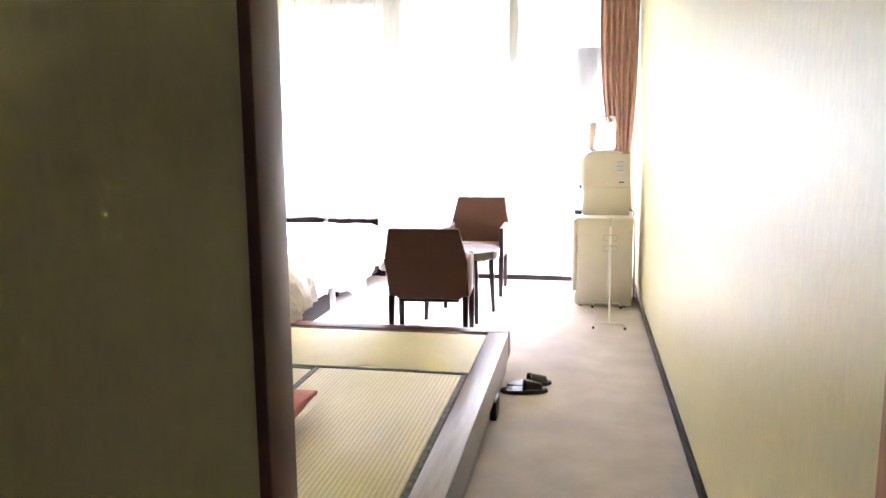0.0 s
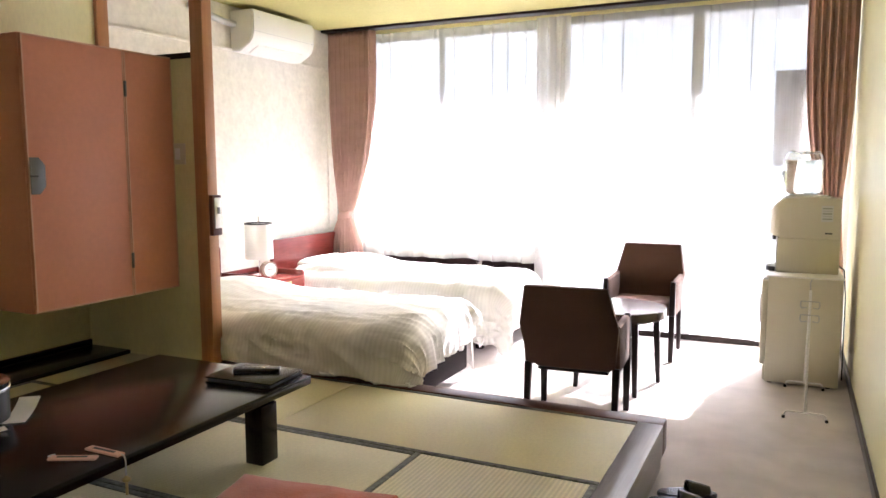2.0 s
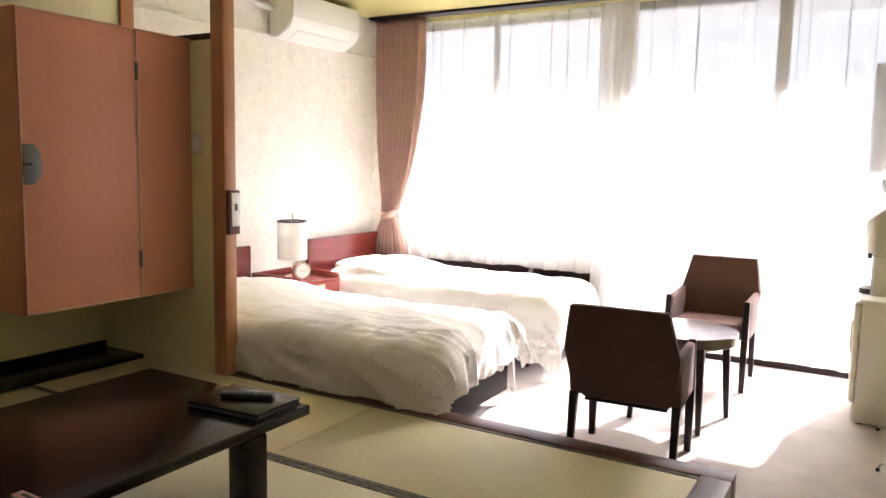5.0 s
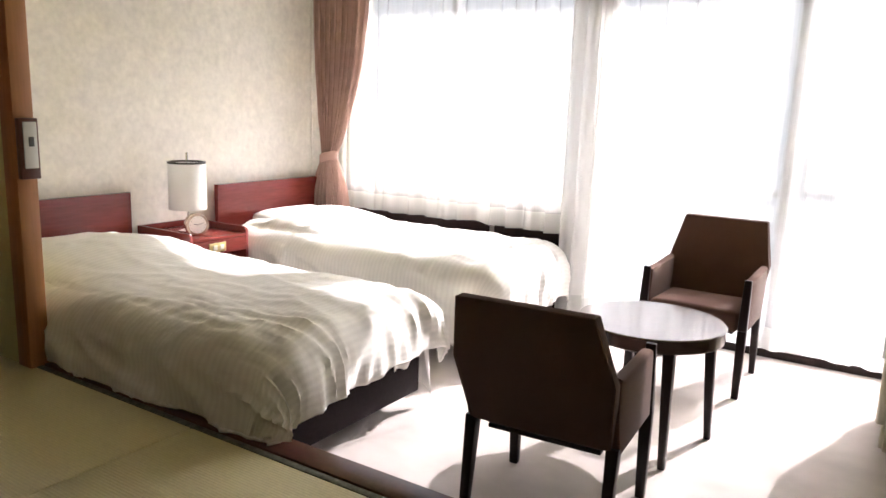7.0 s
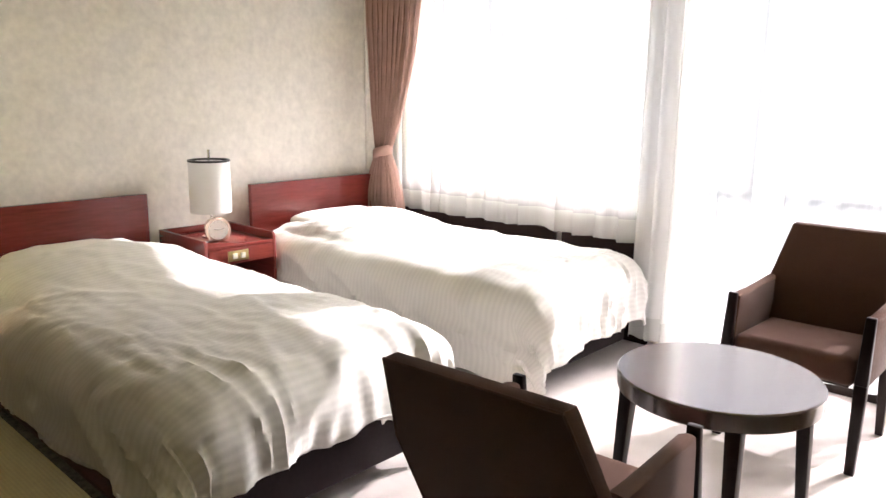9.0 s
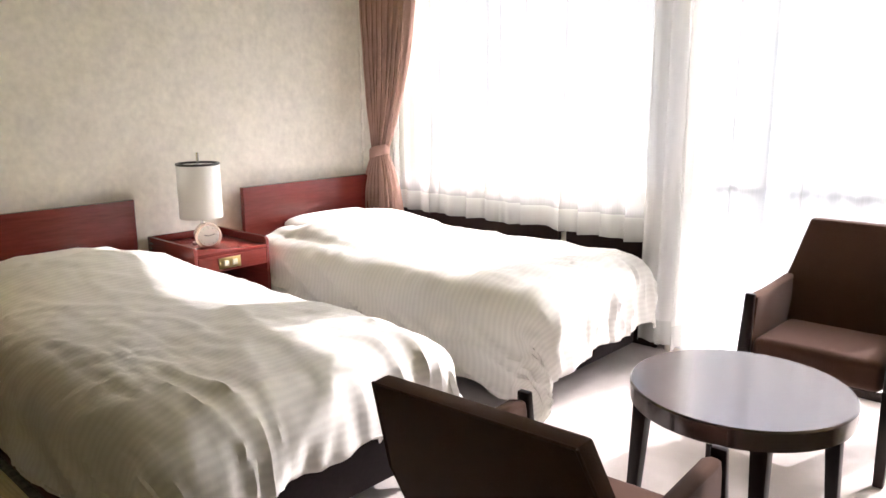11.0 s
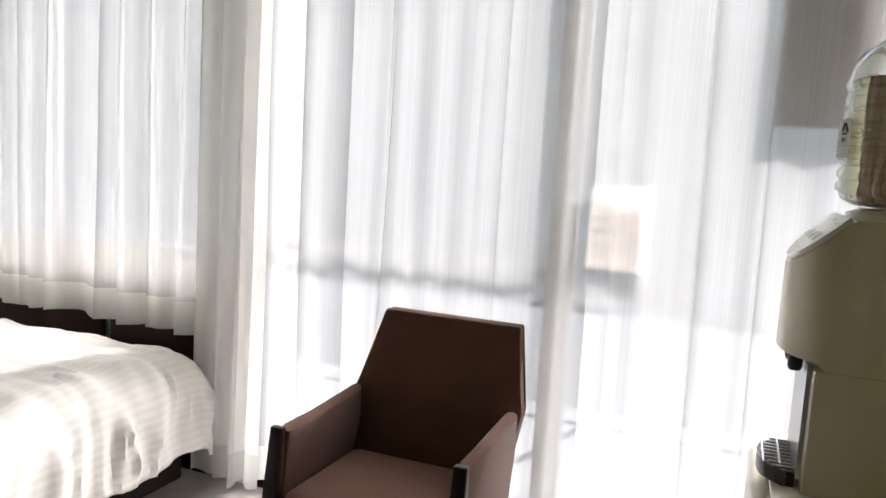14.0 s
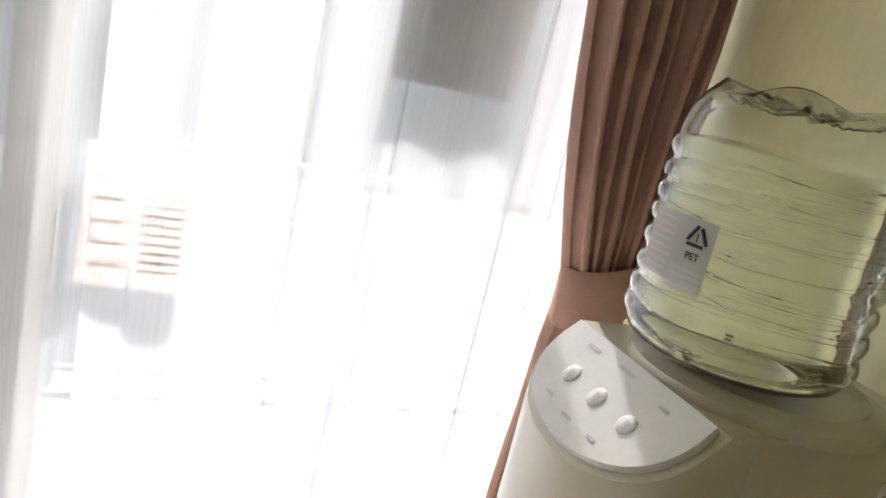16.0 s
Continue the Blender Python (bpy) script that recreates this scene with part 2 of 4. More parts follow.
def rod(bm, a, b, r, seg=10):
    a, b = Vector(a), Vector(b)
    q = (b - a).to_track_quat("Z", "Y").to_matrix()
    rings = [[bm.verts.new(p + q @ Vector((r * math.cos(2 * math.pi * k / seg), r * math.sin(2 * math.pi * k / seg), 0))) for k in range(seg)] for p in (a, b)]
    for k in range(seg):
        j = (k + 1) % seg
        bm.faces.new((rings[0][k], rings[0][j], rings[1][j], rings[1][k]))
    bm.faces.new(rings[0][::-1])
    bm.faces.new(rings[1])
    return bm


def pipe(bm, pts, r, seg=8):
    for a, b in zip(pts, pts[1:]):
        rod(bm, a, b, r, seg)
    return bm


def prism(bm, outline, axis, a, b, bevel=0.0):
    """A flat outline pushed out along an axis (0 x, 1 y, 2 z) from a to b."""
    def at(p, s):
        v = [p[0], p[1]]
        v.insert(axis, s)
        return v
    A = [bm.verts.new(at(p, a)) for p in outline]
    B = [bm.verts.new(at(p, b)) for p in outline]
    fs = [bm.faces.new(A[::-1]), bm.faces.new(B)]
    n = len(A)
    for i in range(n):
        j = (i + 1) % n
        fs.append(bm.faces.new((A[i], A[j], B[j], B[i])))
    if bevel:
        es = list(set(fs[0].edges) | set(fs[1].edges))
        bmesh.ops.bevel(bm, geom=es, offset=bevel, segments=2, affect="EDGES", profile=0.5)
    return bm


def n3(x, y, z=0.0):
    return noise.noise(Vector((x, y, z)))


# ---- plan ----
XL, XR = -4.28, 0.5           # side walls
YB, YW = -0.7, 8.16           # back wall, inner face of the window wall
ZC, ZLOW = 2.85, 2.74         # ceiling over the beds, lower ceiling over the mats
YSTEP = 5.27                  # where the lower ceiling ends
ZT = 0.255                    # top of the mats

single("floor", boxm(XL - 0.1, XR + 0.1, YB - 0.1, YW + 0.02, -0.12, 0.0), CARPET, "grey-beige short pile carpet, sunlit by the window", "carpet", "structure")
single("wall_right", boxm(XR, XR + 0.12, YB - 0.1, YW + 0.2, 0.0, ZC + 0.05), OLIVE, "yellow-olive plastered side wall", "wall", "structure")
single("wall_left", boxm(XL - 0.12, XL, YB - 0.1, 5.27, 0.0, ZC + 0.05), OLIVE, "yellow-olive plastered wall beside the mats", "wall", "structure")
single("wall_headboard", boxm(XL - 0.12, XL, 5.27, YW + 0.2, 0.0, ZC + 0.05), PAPER, "cream mottled wallpapered wall behind the beds", "wall", "structure")
# Closes the room out of view; pale so it throws light on the entry wall.
single("wall_back", boxm(XL, XR, YB - 0.1, YB, 0.0, ZC + 0.05), WHITE_CEIL, "unseen back wall of the entry, kept pale to bounce light", "wall", "structure")
single("ceiling", boxm(XL, XR, YSTEP, YW + 0.2, ZC, ZC + 0.12), CEIL, "rough olive plastered ceiling", "ceiling", "structure")

# lower ceiling of pale boards with thin battens in one mesh
bm = boxm(XL, XR, YB, YSTEP, ZLOW, ZLOW + 0.11)
low = single("ceiling_low", bm, WHITE_CEIL, "lower pale board ceiling with thin wooden battens", "ceiling", "structure")
for i, x in enumerate((-4.02, -3.15, -2.25, -1.33, -0.42)):
    part("batten", boxm(x - 0.014, x + 0.014, 1.9, YSTEP + 0.03, ZLOW - 0.022, ZLOW - 0.002, bevel=0.003), SALMON_EDGE, low)

# entry wall with its end post
single("wall_entry", boxm(XL, -0.454, 1.715, 1.785, 0.0, ZLOW), OLIVE, "olive plastered entry wall in shade", "wall", "structure")
# Unseen wall, added to reflect light onto the dark entry wall.
single("wall_bounce", boxm(-1.42, -1.32, YB, 1.714, 0.0, ZLOW), WHITE_CEIL, "pale unseen side wall added to bounce light in the entry", "wall", "structure")
single("trim_entry_post", boxm(-0.453, -0.433, 1.70, 1.798, 0.0, ZLOW, bevel=0.003), POST_WOOD, "dark red-brown wooden end post", "post", "structure")
single("trim_door_post", boxm(0.482, 0.5, 1.86, 1.985, 0.0, ZLOW, bevel=0.003), ORANGE_WOOD, "orange wooden post on the side wall", "post", "structure")
single("baseboard", boxm(0.482, 0.4995, 1.99, YW, 0.0, 0.062, bevel=0.004), DARK_WOOD, "narrow dark baseboard along the side wall", "baseboard", "structure")
single("baseboard_bed", boxm(XL + 0.0005, XL + 0.014, 5.27, YW, 0.0, 0.07, bevel=0.004), DARK_WOOD, "narrow dark baseboard behind the beds", "baseboard", "structure")

# raised floor of mats
plat = thing("platform", "raised mat platform with a grey-brown lacquered edge board", "platform", kind="structure")
part("base", boxm(XL, -0.455, 1.89, 5.17, 0.0, 0.195), DARK_WOOD, plat)
part("side_board", boxm(-0.541, -0.418, 1.905, 5.075, 0.10, ZT + 0.008, bevel=0.006), BORDER_WOOD, plat, "grey-brown lacquered edge board")
part("end_board", boxm(XL, -0.418, 5.077, 5.19, 0.10, ZT + 0.006, bevel=0.006), POST_WOOD, plat, "dark red-brown edge board")
part("kick_board", boxm(-0.455, -0.44, 1.905, 5.17, 0.0, 0.10), BORDER_WOOD, plat)
part("support_block", boxm(-0.44, -0.405, 4.33, 4.47, 0.0, 0.1, bevel=0.004), BLACK_PLASTIC, plat, "black support block")


def tatami(x0, x1, y0, y1, along):
    m = thing("tatami_mat", "green-gold rush tatami mat with dark cloth edging", "tatami mat", ((x0 + x1) / 2, (y0 + y1) / 2, 0.196), group="tatami mats on the platform")
    hx, hy, g = (x1 - x0) / 2 - 0.002, (y1 - y0) / 2 - 0.002, 0.028
    if along == "y":
        part("rush", boxm(-hx + g, hx - g, -hy, hy, 0, 0.058, bevel=0.004), TATAMI_Y, m)
        for s in (-1, 1):
            part("edging", boxm(min(s * hx, s * (hx - g)), max(s * hx, s * (hx - g)), -hy, hy, 0, 0.0605, bevel=0.003), HERI, m)
    else:
        part("rush", boxm(-hx, hx, -hy + g, hy - g, 0, 0.058, bevel=0.004), TATAMI_X, m)
        for s in (-1, 1):
            part("edging", boxm(-hx, hx, min(s * hy, s * (hy - g)), max(s * hy, s * (hy - g)), 0, 0.0605, bevel=0.003), HERI, m)


tatami(-2.145, -0.543, 4.285, 5.075, "x")
tatami(-3.897, -2.147, 4.285, 5.075, "x")
tatami(-1.352, -0.543, 2.67, 4.283, "y")
tatami(-2.955, -1.354, 3.48, 4.283, "x")
tatami(-2.955, -1.354, 2.67, 3.478, "x")
tatami(-3.897, -2.957, 2.67, 4.283, "y")
tatami(-2.145, -0.543, 1.89, 2.668, "x")
tatami(-3.897, -2.147, 1.89, 2.668, "x")
single("trim_wall_ledge", boxm(XL + 0.001, -3.9, 1.89, 5.029, 0.196, 0.276, bevel=0.006), TABLE_WOOD, "low black lacquered ledge along the wall", "ledge", "structure")

single("baseboard_mats", boxm(XL + 0.0005, XL + 0.016, 1.89, 5.029, 0.2765, 0.315, bevel=0.004), TABLE_WOOD, "black baseboard above the ledge", "baseboard", "structure")

# low partition between mats and beds, with its posts
single("partition", boxm(XL + 0.001, -3.267, 5.03, 5.08, 0.0, 2.16), OLIVE, "olive plastered low partition in shade", "partition", "structure")
single("trim_partition_cap", boxm(XL + 0.001, -3.267, 5.024, 5.086, 2.1605, 2.195, bevel=0.003), DARK_WOOD, "thin dark cap rail on the partition", "trim", "structure")
single("trim_partition_post", boxm(-3.265, -3.165, 5.02, 5.105, 0.0, ZLOW - 0.001, bevel=0.004), ORANGE_WOOD, "orange-brown square wooden post", "post", "structure")
single("trim_wall_post", boxm(XL + 0.001, XL + 0.03, 5.19, 5.285, 0.0, 2.739, bevel=0.003), ORANGE_WOOD, "orange-brown wooden wall post", "post", "structure")
sw = thing("switch_box", "brown wooden switch box with a white plate on the post", "switch", (-3.165, 5.075, 1.2))
part("body", boxm(0.0, 0.03, -0.05, 0.03, -0.125, 0.125, bevel=0.004), POST_WOOD, sw)
part("plate", boxm(0.03, 0.037, -0.036, 0.02, -0.08, 0.11, bevel=0.003), WHITE_PLASTIC, sw, "white switch plate")
part("button", boxm(0.037, 0.042, -0.018, 0.004, 0.01, 0.05, bevel=0.002), GUNMETAL, sw)
sw2 = thing("wall_switch", "pale square switch plate on the partition", "switch", (-3.4, 5.03, 1.58))
part("plate", boxm(-0.06, 0.06, -0.008, 0, -0.065, 0.065, bevel=0.003), CREAM_PLASTIC, sw2)
part("button", boxm(-0.02, 0.02, -0.013, -0.008, -0.035, 0.035, bevel=0.002), WHITE_PLASTIC, sw2)

# picture rail and panel line on the papered wall
single("trim_rail_top", boxm(XL + 0.0005, XL + 0.02, 5.29, 7.99, 2.475, 2.5, bevel=0.004), PAPER, "thin cream rail on the wall", "trim", "structure")
single("trim_rail_side", boxm(XL + 0.0005, XL + 0.02, 7.965, 7.99, 0.85, 2.474, bevel=0.004), PAPER, "thin cream upright rail on the wall", "trim", "structure")

# ---- window wall ----
XM = -1.9                      # between the window and the doors
single("wall_window_sill", boxm(XL, XM - 0.05, YW + 0.02, YW + 0.2, -0.1, 0.86), PAPER, "plastered wall under the window", "wall", "structure")
single("wall_window_jamb", boxm(XL, -3.96, YW + 0.0205, YW + 0.2, 0.861, 2.799), OLIVE, "plastered jamb beside the window", "wall", "structure")
single("wall_window_head", boxm(XL, XR, YW - 0.055, YW + 0.2, 2.80, ZC), OLIVE, "plastered strip over the window", "wall", "structure")
single("trim_threshold", boxm(XM + 0.05, XR, YW + 0.021, YW + 0.2, -0.1, 0.045, bevel=0.004), BLACK_PLASTIC, "black door threshold", "threshold", "structure")
single("trim_floor_strip", boxm(XM + 0.051, XR, YW - 0.06, YW + 0.018, 0.0, 0.05, bevel=0.006), DARK_WOOD, "dark skirting strip under the sheer curtain", "trim", "structure")
single("wall_mullion", boxm(XM - 0.05, XM + 0.05, YW - 0.055, YW + 0.2, 0.0, 2.799), WHITE_CEIL, "plastered pier between window and doors", "wall", "structure")
YG = YW + 0.1                  # glass of the window
YD = YW - 0.035                # glass of the sliding doors, close behind the sheer curtain


def window(name, x0, x1, z0, z1, y, stiles, rails, label, mid=None):
    w = thing(name, label, "window", ((x0 + x1) / 2, y, z0), kind="structure")
    hx, h = (x1 - x0) / 2, z1 - z0
    cx = (x0 + x1) / 2
    t = 0.022
    for a, b, c, d in ((-hx, hx, 0, 0.05), (-hx, hx, h - 0.05, h), (-hx, -hx + 0.05, 0.05, h - 0.05), (hx - 0.05, hx, 0.05, h - 0.05)):
        part("frame", boxm(a, b, -t, t, c, d, bevel=0.003), ALU, w)
    xs = [-hx + 0.05]
    for s, wd in stiles:
        part("stile", boxm(s - cx - wd / 2, s - cx + wd / 2, -0.02, 0.02, 0.05, h - 0.05, bevel=0.003), ALU, w)
        xs += [s - cx - wd / 2, s - cx + wd / 2]
    xs.append(hx - 0.05)
    zs = [0.05]
    for r, wd in rails:
        for a, b in zip(xs[::2], xs[1::2]):
            part("rail", boxm(a, b, -0.018, 0.018, r - z0 - wd / 2, r - z0 + wd / 2, bevel=0.003), ALU, w)
        zs += [r - z0 - wd / 2, r - z0 + wd / 2]
    zs.append(h - 0.05)
    if mid:
        part("rail", boxm(xs[0], xs[1], -0.026, -0.0185, mid - z0 - 0.018, mid - z0 + 0.018, bevel=0.003), ALU, w)
    for a, b in zip(xs[::2], xs[1::2]):
        for c, d in zip(zs[::2], zs[1::2]):
            p = part("pane", boxm(a, b, -0.003, 0.003, c, d), PANE, w, smooth=False)
            p.visible_shadow = False
    return w


window("window_1", -3.96, XM - 0.051, 0.861, 2.80, YG, [(-3.1, 0.05)], [], "grey aluminium window behind sheer curtain")
window("window_2", XM + 0.051, XR - 0.01, 0.051, 2.799, YD, [(-0.68, 0.09)], [], "grey aluminium sliding glass doors behind sheer curtain", 0.99)

# dark panels below the short sheer curtain
for a, b, z in ((XL + 0.02, -2.66, 0.60), (-2.61, -2.0, 0.59)):
    p = thing("sill_panel", "dark brown wooden panel under the window", "panel", (0, YW - 0.06, 0), group="dark panels under the window")
    part("board", boxm(a, b, 0, 0.03, 0.0, z, bevel=0.005), SILL_WOOD, p)
    part("cap", boxm(a, b, 0.032, 0.078, z - 0.03, z + 0.004, bevel=0.004), SILL_WOOD, p)

# balcony outside
single("balcony_floor", boxm(XL - 2, XR + 2, YW + 0.205, 9.95, -0.2, -0.05), CONCRETE, "pale concrete balcony floor", "balcony", "structure")
single("balcony_roof", boxm(XL - 2, XR + 2, YW + 0.205, 9.13, 2.82, 2.95), CONCRETE, "pale concrete balcony soffit", "balcony", "structure")
rail = thing("balcony_rail", "grey metal balcony railing", "railing", (0, 9.79, -0.05))
for z in (0.06, 0.78, 1.04):
    part("rail", boxm(XL - 2, XR + 2, -0.012, 0.012, z, z + 0.024, bevel=0.004), ALU, rail)
for i in range(7):
    x = -5.6 + i * 1.2
    part("post", boxm(x, x + 0.04, 0.0125, 0.05, 0, 1.06, bevel=0.004), ALU, rail)
single("ground", boxm(-400, 400, 9.6, 800, -9.2, -9.0), mat("pale_gravel_ground", (0.38, 0.365, 0.33), 0.9, 0.3, 0.15, 0.2, 0.02), "pale sunlit gravel ground below the balcony", "ground", "structure")

# Hillside added to cover the bright sky; haze painted as paler colour and glow.
WOODS = mat("pale_glowing_woods", (0.20, 0.22, 0.19), 0.95, 0.8, 0.5, 0.0, 0.15)
WOODS.node_tree.nodes["Principled BSDF"].inputs["Emission Color"].default_value = (1.0, 0.93, 0.80, 1)   # glow added to brighten the view behind the curtains
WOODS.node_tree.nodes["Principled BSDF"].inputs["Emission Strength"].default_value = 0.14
bm = bmesh.new()
g = []
for i in range(30):
    y = 60 + 13 * i
    g.append([bm.verts.new(((k - 28) / 28 * 2.6 * y, y, -9.0 + 0.57 * (y - 60) * (1 + 0.06 * n3(k * 0.3, i * 0.2, 5)) + 2.5 * n3(k * 0.9, i * 0.9, 7))) for k in range(57)])
for a, b in zip(g, g[1:]):
    for k in range(56):
        bm.faces.new((a[k], a[k + 1], b[k + 1], b[k]))
single("backdrop", bm, WOODS, "green wooded hillside added beyond the balcony, paled and glowing for haze", "hillside", "structure")

# notices on the glass
s = thing("notice", "white paper notice with faded red print on the glass door", "notice", (-0.5, YD - 0.0065, 1.02))
part("sheet", boxm(-0.1, 0.1, 0, 0.003, 0, 0.27), THIN_PAPER, s)
for i in range(11):
    part("print_line", boxm(0.0, 0.085, -0.0015, -0.0005, 0.035 + i * 0.018, 0.041 + i * 0.018), PRINT_RED, s)
for i in range(5):
    part("print_line", boxm(-0.08, -0.03, -0.0015, -0.0005, 0.04 + i * 0.042, 0.046 + i * 0.042), PRINT_RED, s)
h = thing("hanging_screen", "grey cloth screen hanging outside the glass", "screen", (0.08, YD + 0.045, 1.50))
part("cloth", boxm(-0.16, 0.12, 0, 0.01, 0.03, 0.76), GREY_PLASTIC, h)
part("hem_bar", boxm(-0.16, 0.12, -0.008, 0.018, 0.0, 0.03, bevel=0.004), ALU, h)


# ---- curtains ----
def sheer(name, x0, x1, z0, z1, y, amp, gap, seed, label, hem, cloth=None):
    n = int((x1 - x0) * 170)
    rows = 14
    th = thing(name, label, "curtain", ((x0 + x1) / 2, y, z0), group="sheer curtains at the window")
    hx, h = (x1 - x0) / 2, z1 - z0
    rng = random.Random(seed)
    folds, fx = [], -hx
    while fx < hx:
        fx += rng.uniform(0.35, 1.9) * gap
        folds.append((fx, rng.uniform(0.35, 1.0) * amp * rng.choice((1, -1, -1)), rng.uniform(0.007, 0.02), rng.uniform(-0.02, 0.02)))

    def at(i, z):
        """Broad, nearly flat widths between narrow folds; the hem swings more."""
        x = -hx + i / n * 2 * hx
        fall = 1 - z / h
        yy = xx = 0.0
        for f, a, w, lean in folds:
            d = x - f - lean * fall
            if abs(d) < 0.09:
                w2 = w * (1.0 + 0.8 * fall)
                e = math.exp(-(d / w2) ** 2)
                yy += a * e * (0.7 + 0.5 * fall)
                xx -= 0.85 * abs(a) * (d / w2) * e
        sway = 2 * math.pi * x / 0.17 + 3.5 * n3(x * 2.3, seed) + 0.6 * n3(x * 5, z, seed + 6)
        yy += (0.008 + 0.016 * fall) * math.sin(sway) + 0.016 * n3(x * 3, z * 0.6, seed + 9)
        yy = min(yy, 0.062)
        xx += 0.012 * fall * n3(x * 4, z, seed + 3)
        return x + xx, yy
    bm = bmesh.new()
    zs = [0.13 + (h - 0.13) * k / rows for k in range(rows + 1)]
    grid = []
    for z in zs:
        grid.append([bm.verts.new((*at(i, z), z)) for i in range(n + 1)])
    for a, b in zip(grid, grid[1:]):
        for i in range(n):
            bm.faces.new((a[i], a[i + 1], b[i + 1], b[i]))
    part("cloth", bm, cloth or SHEER, th)
    bm = bmesh.new()
    low = [bm.verts.new((*at(i, 0.0), hem * n3(i / n * 7, seed + 2))) for i in range(n + 1)]
    top = [bm.verts.new((*at(i, 0.13), 0.13)) for i in range(n + 1)]
    for i in range(n):
        bm.faces.new((low[i], low[i + 1], top[i + 1], top[i]))
    part("hem", bm, SHEER_HEM, th, "denser white hem")


sheer("sheer_curtain", -4.22, -1.97, 0.605, 2.798, 8.035, 0.040, 0.15, 3.0, "short white sheer curtain above the dark panels", 0.02)
sheer("sheer_curtain", -2.02, 0.44, 0.075, 2.798, 8.022, 0.046, 0.17, 8.0, "long white sheer curtain over the glass doors", 0.05)
sheer("sheer_curtain", -2.03, -1.72, 0.09, 2.798, 7.945, 0.042, 0.05, 14.0, "gathered edge of the white sheer curtain", 0.04, SHEER_DENSE)


def drape(name, xa, xb, xc, wc, z0, zt, z1, y, waves, seed, label, tie_h):
    """A curtain drawn in by a tie at zt: top from xa to xb, tied at xc with width wc."""
    th = thing(name, label, "curtain", (xc, y, z0), group="brown drapes at the window")
    n, rows = 150, 36
    bm = bmesh.new()
    grid = []
    for k in range(rows + 1):
        z = z0 + (z1 - z0) * k / rows
        if z > zt:
            s = (z - zt) / (z1 - zt)
            f = 1 - (1 - s) ** 3
            c, w = xc + ((xa + xb) / 2 - xc) * f, wc + ((xb - xa) - wc) * f
        else:
            s = (zt - z) / (zt - z0)
            c, w = xc, wc + (0.74 * (xb - xa) - wc) * (1 - (1 - s) ** 2)
        tight = min(1.0, w / (xb - xa))
        row = []
        for i in range(n + 1):
            u = i / n
            ph = 2 * math.pi * waves * u + 1.5 * n3(u * 4, seed)
            a = 0.038 * (0.45 + 0.65 * tight) + 0.016 * n3(u * 6, z * 1.2, seed)
            row.append(bm.verts.new((c - xc - w / 2 + w * u + 0.3 * a * math.sin(2 * ph), a * math.sin(ph) + 0.008 * n3(u * 12, z * 5, seed + 4), z - z0)))
        grid.append(row)
    for a, b in zip(grid, grid[1:]):
        for i in range(n):
            bm.faces.new((a[i], a[i + 1], b[i + 1], b[i]))
    ob = part("cloth", bm, CURTAIN, th)
    sol = ob.modifiers.new("thickness", "SOLIDIFY")
    sol.thickness = 0.004
    bm = bmesh.new()
    pr = [(wc / 2 + 0.012, 0.0), (wc / 2 + 0.02, 0.012), (wc / 2 + 0.02, tie_h - 0.012), (wc / 2 + 0.012, tie_h)]
    rings = []
    for r, z in pr:
        rings.append([bm.verts.new((r * math.cos(a), 0.058 * r / (wc / 2 + 0.02) * math.sin(a), zt - z0 - tie_h / 2 + z + 0.02 * math.cos(a))) for a in [2 * math.pi * k / 28 for k in range(28)]])
    for a, b in zip(rings, rings[1:]):
        for k in range(28):
            bm.faces.new((a[k], a[(k + 1) % 28], b[(k + 1) % 28], b[k]))
    part("tie_band", bm, CURTAIN, th, "tie band of the same cloth")


drape("drape", -4.22, -3.68, -4.05, 0.13, 0.565, 1.0, 2.82, 7.93, 9.5, 2.0, "pink-brown drape tied back beside the beds", 0.07)
drape("drape", 0.13, 0.47, 0.345, 0.13, 0.08, 1.19, 2.82, 7.90, 6.2, 6.0, "pink-brown drape tied back by the side wall", 0.12)


single("trim_curtain_rail", boxm(XL + 0.021, XR - 0.001, 7.86, 8.0, 2.826, 2.8495, bevel=0.003), DARK_WOOD, "thin dark curtain rail along the ceiling edge", "rail", "structure")


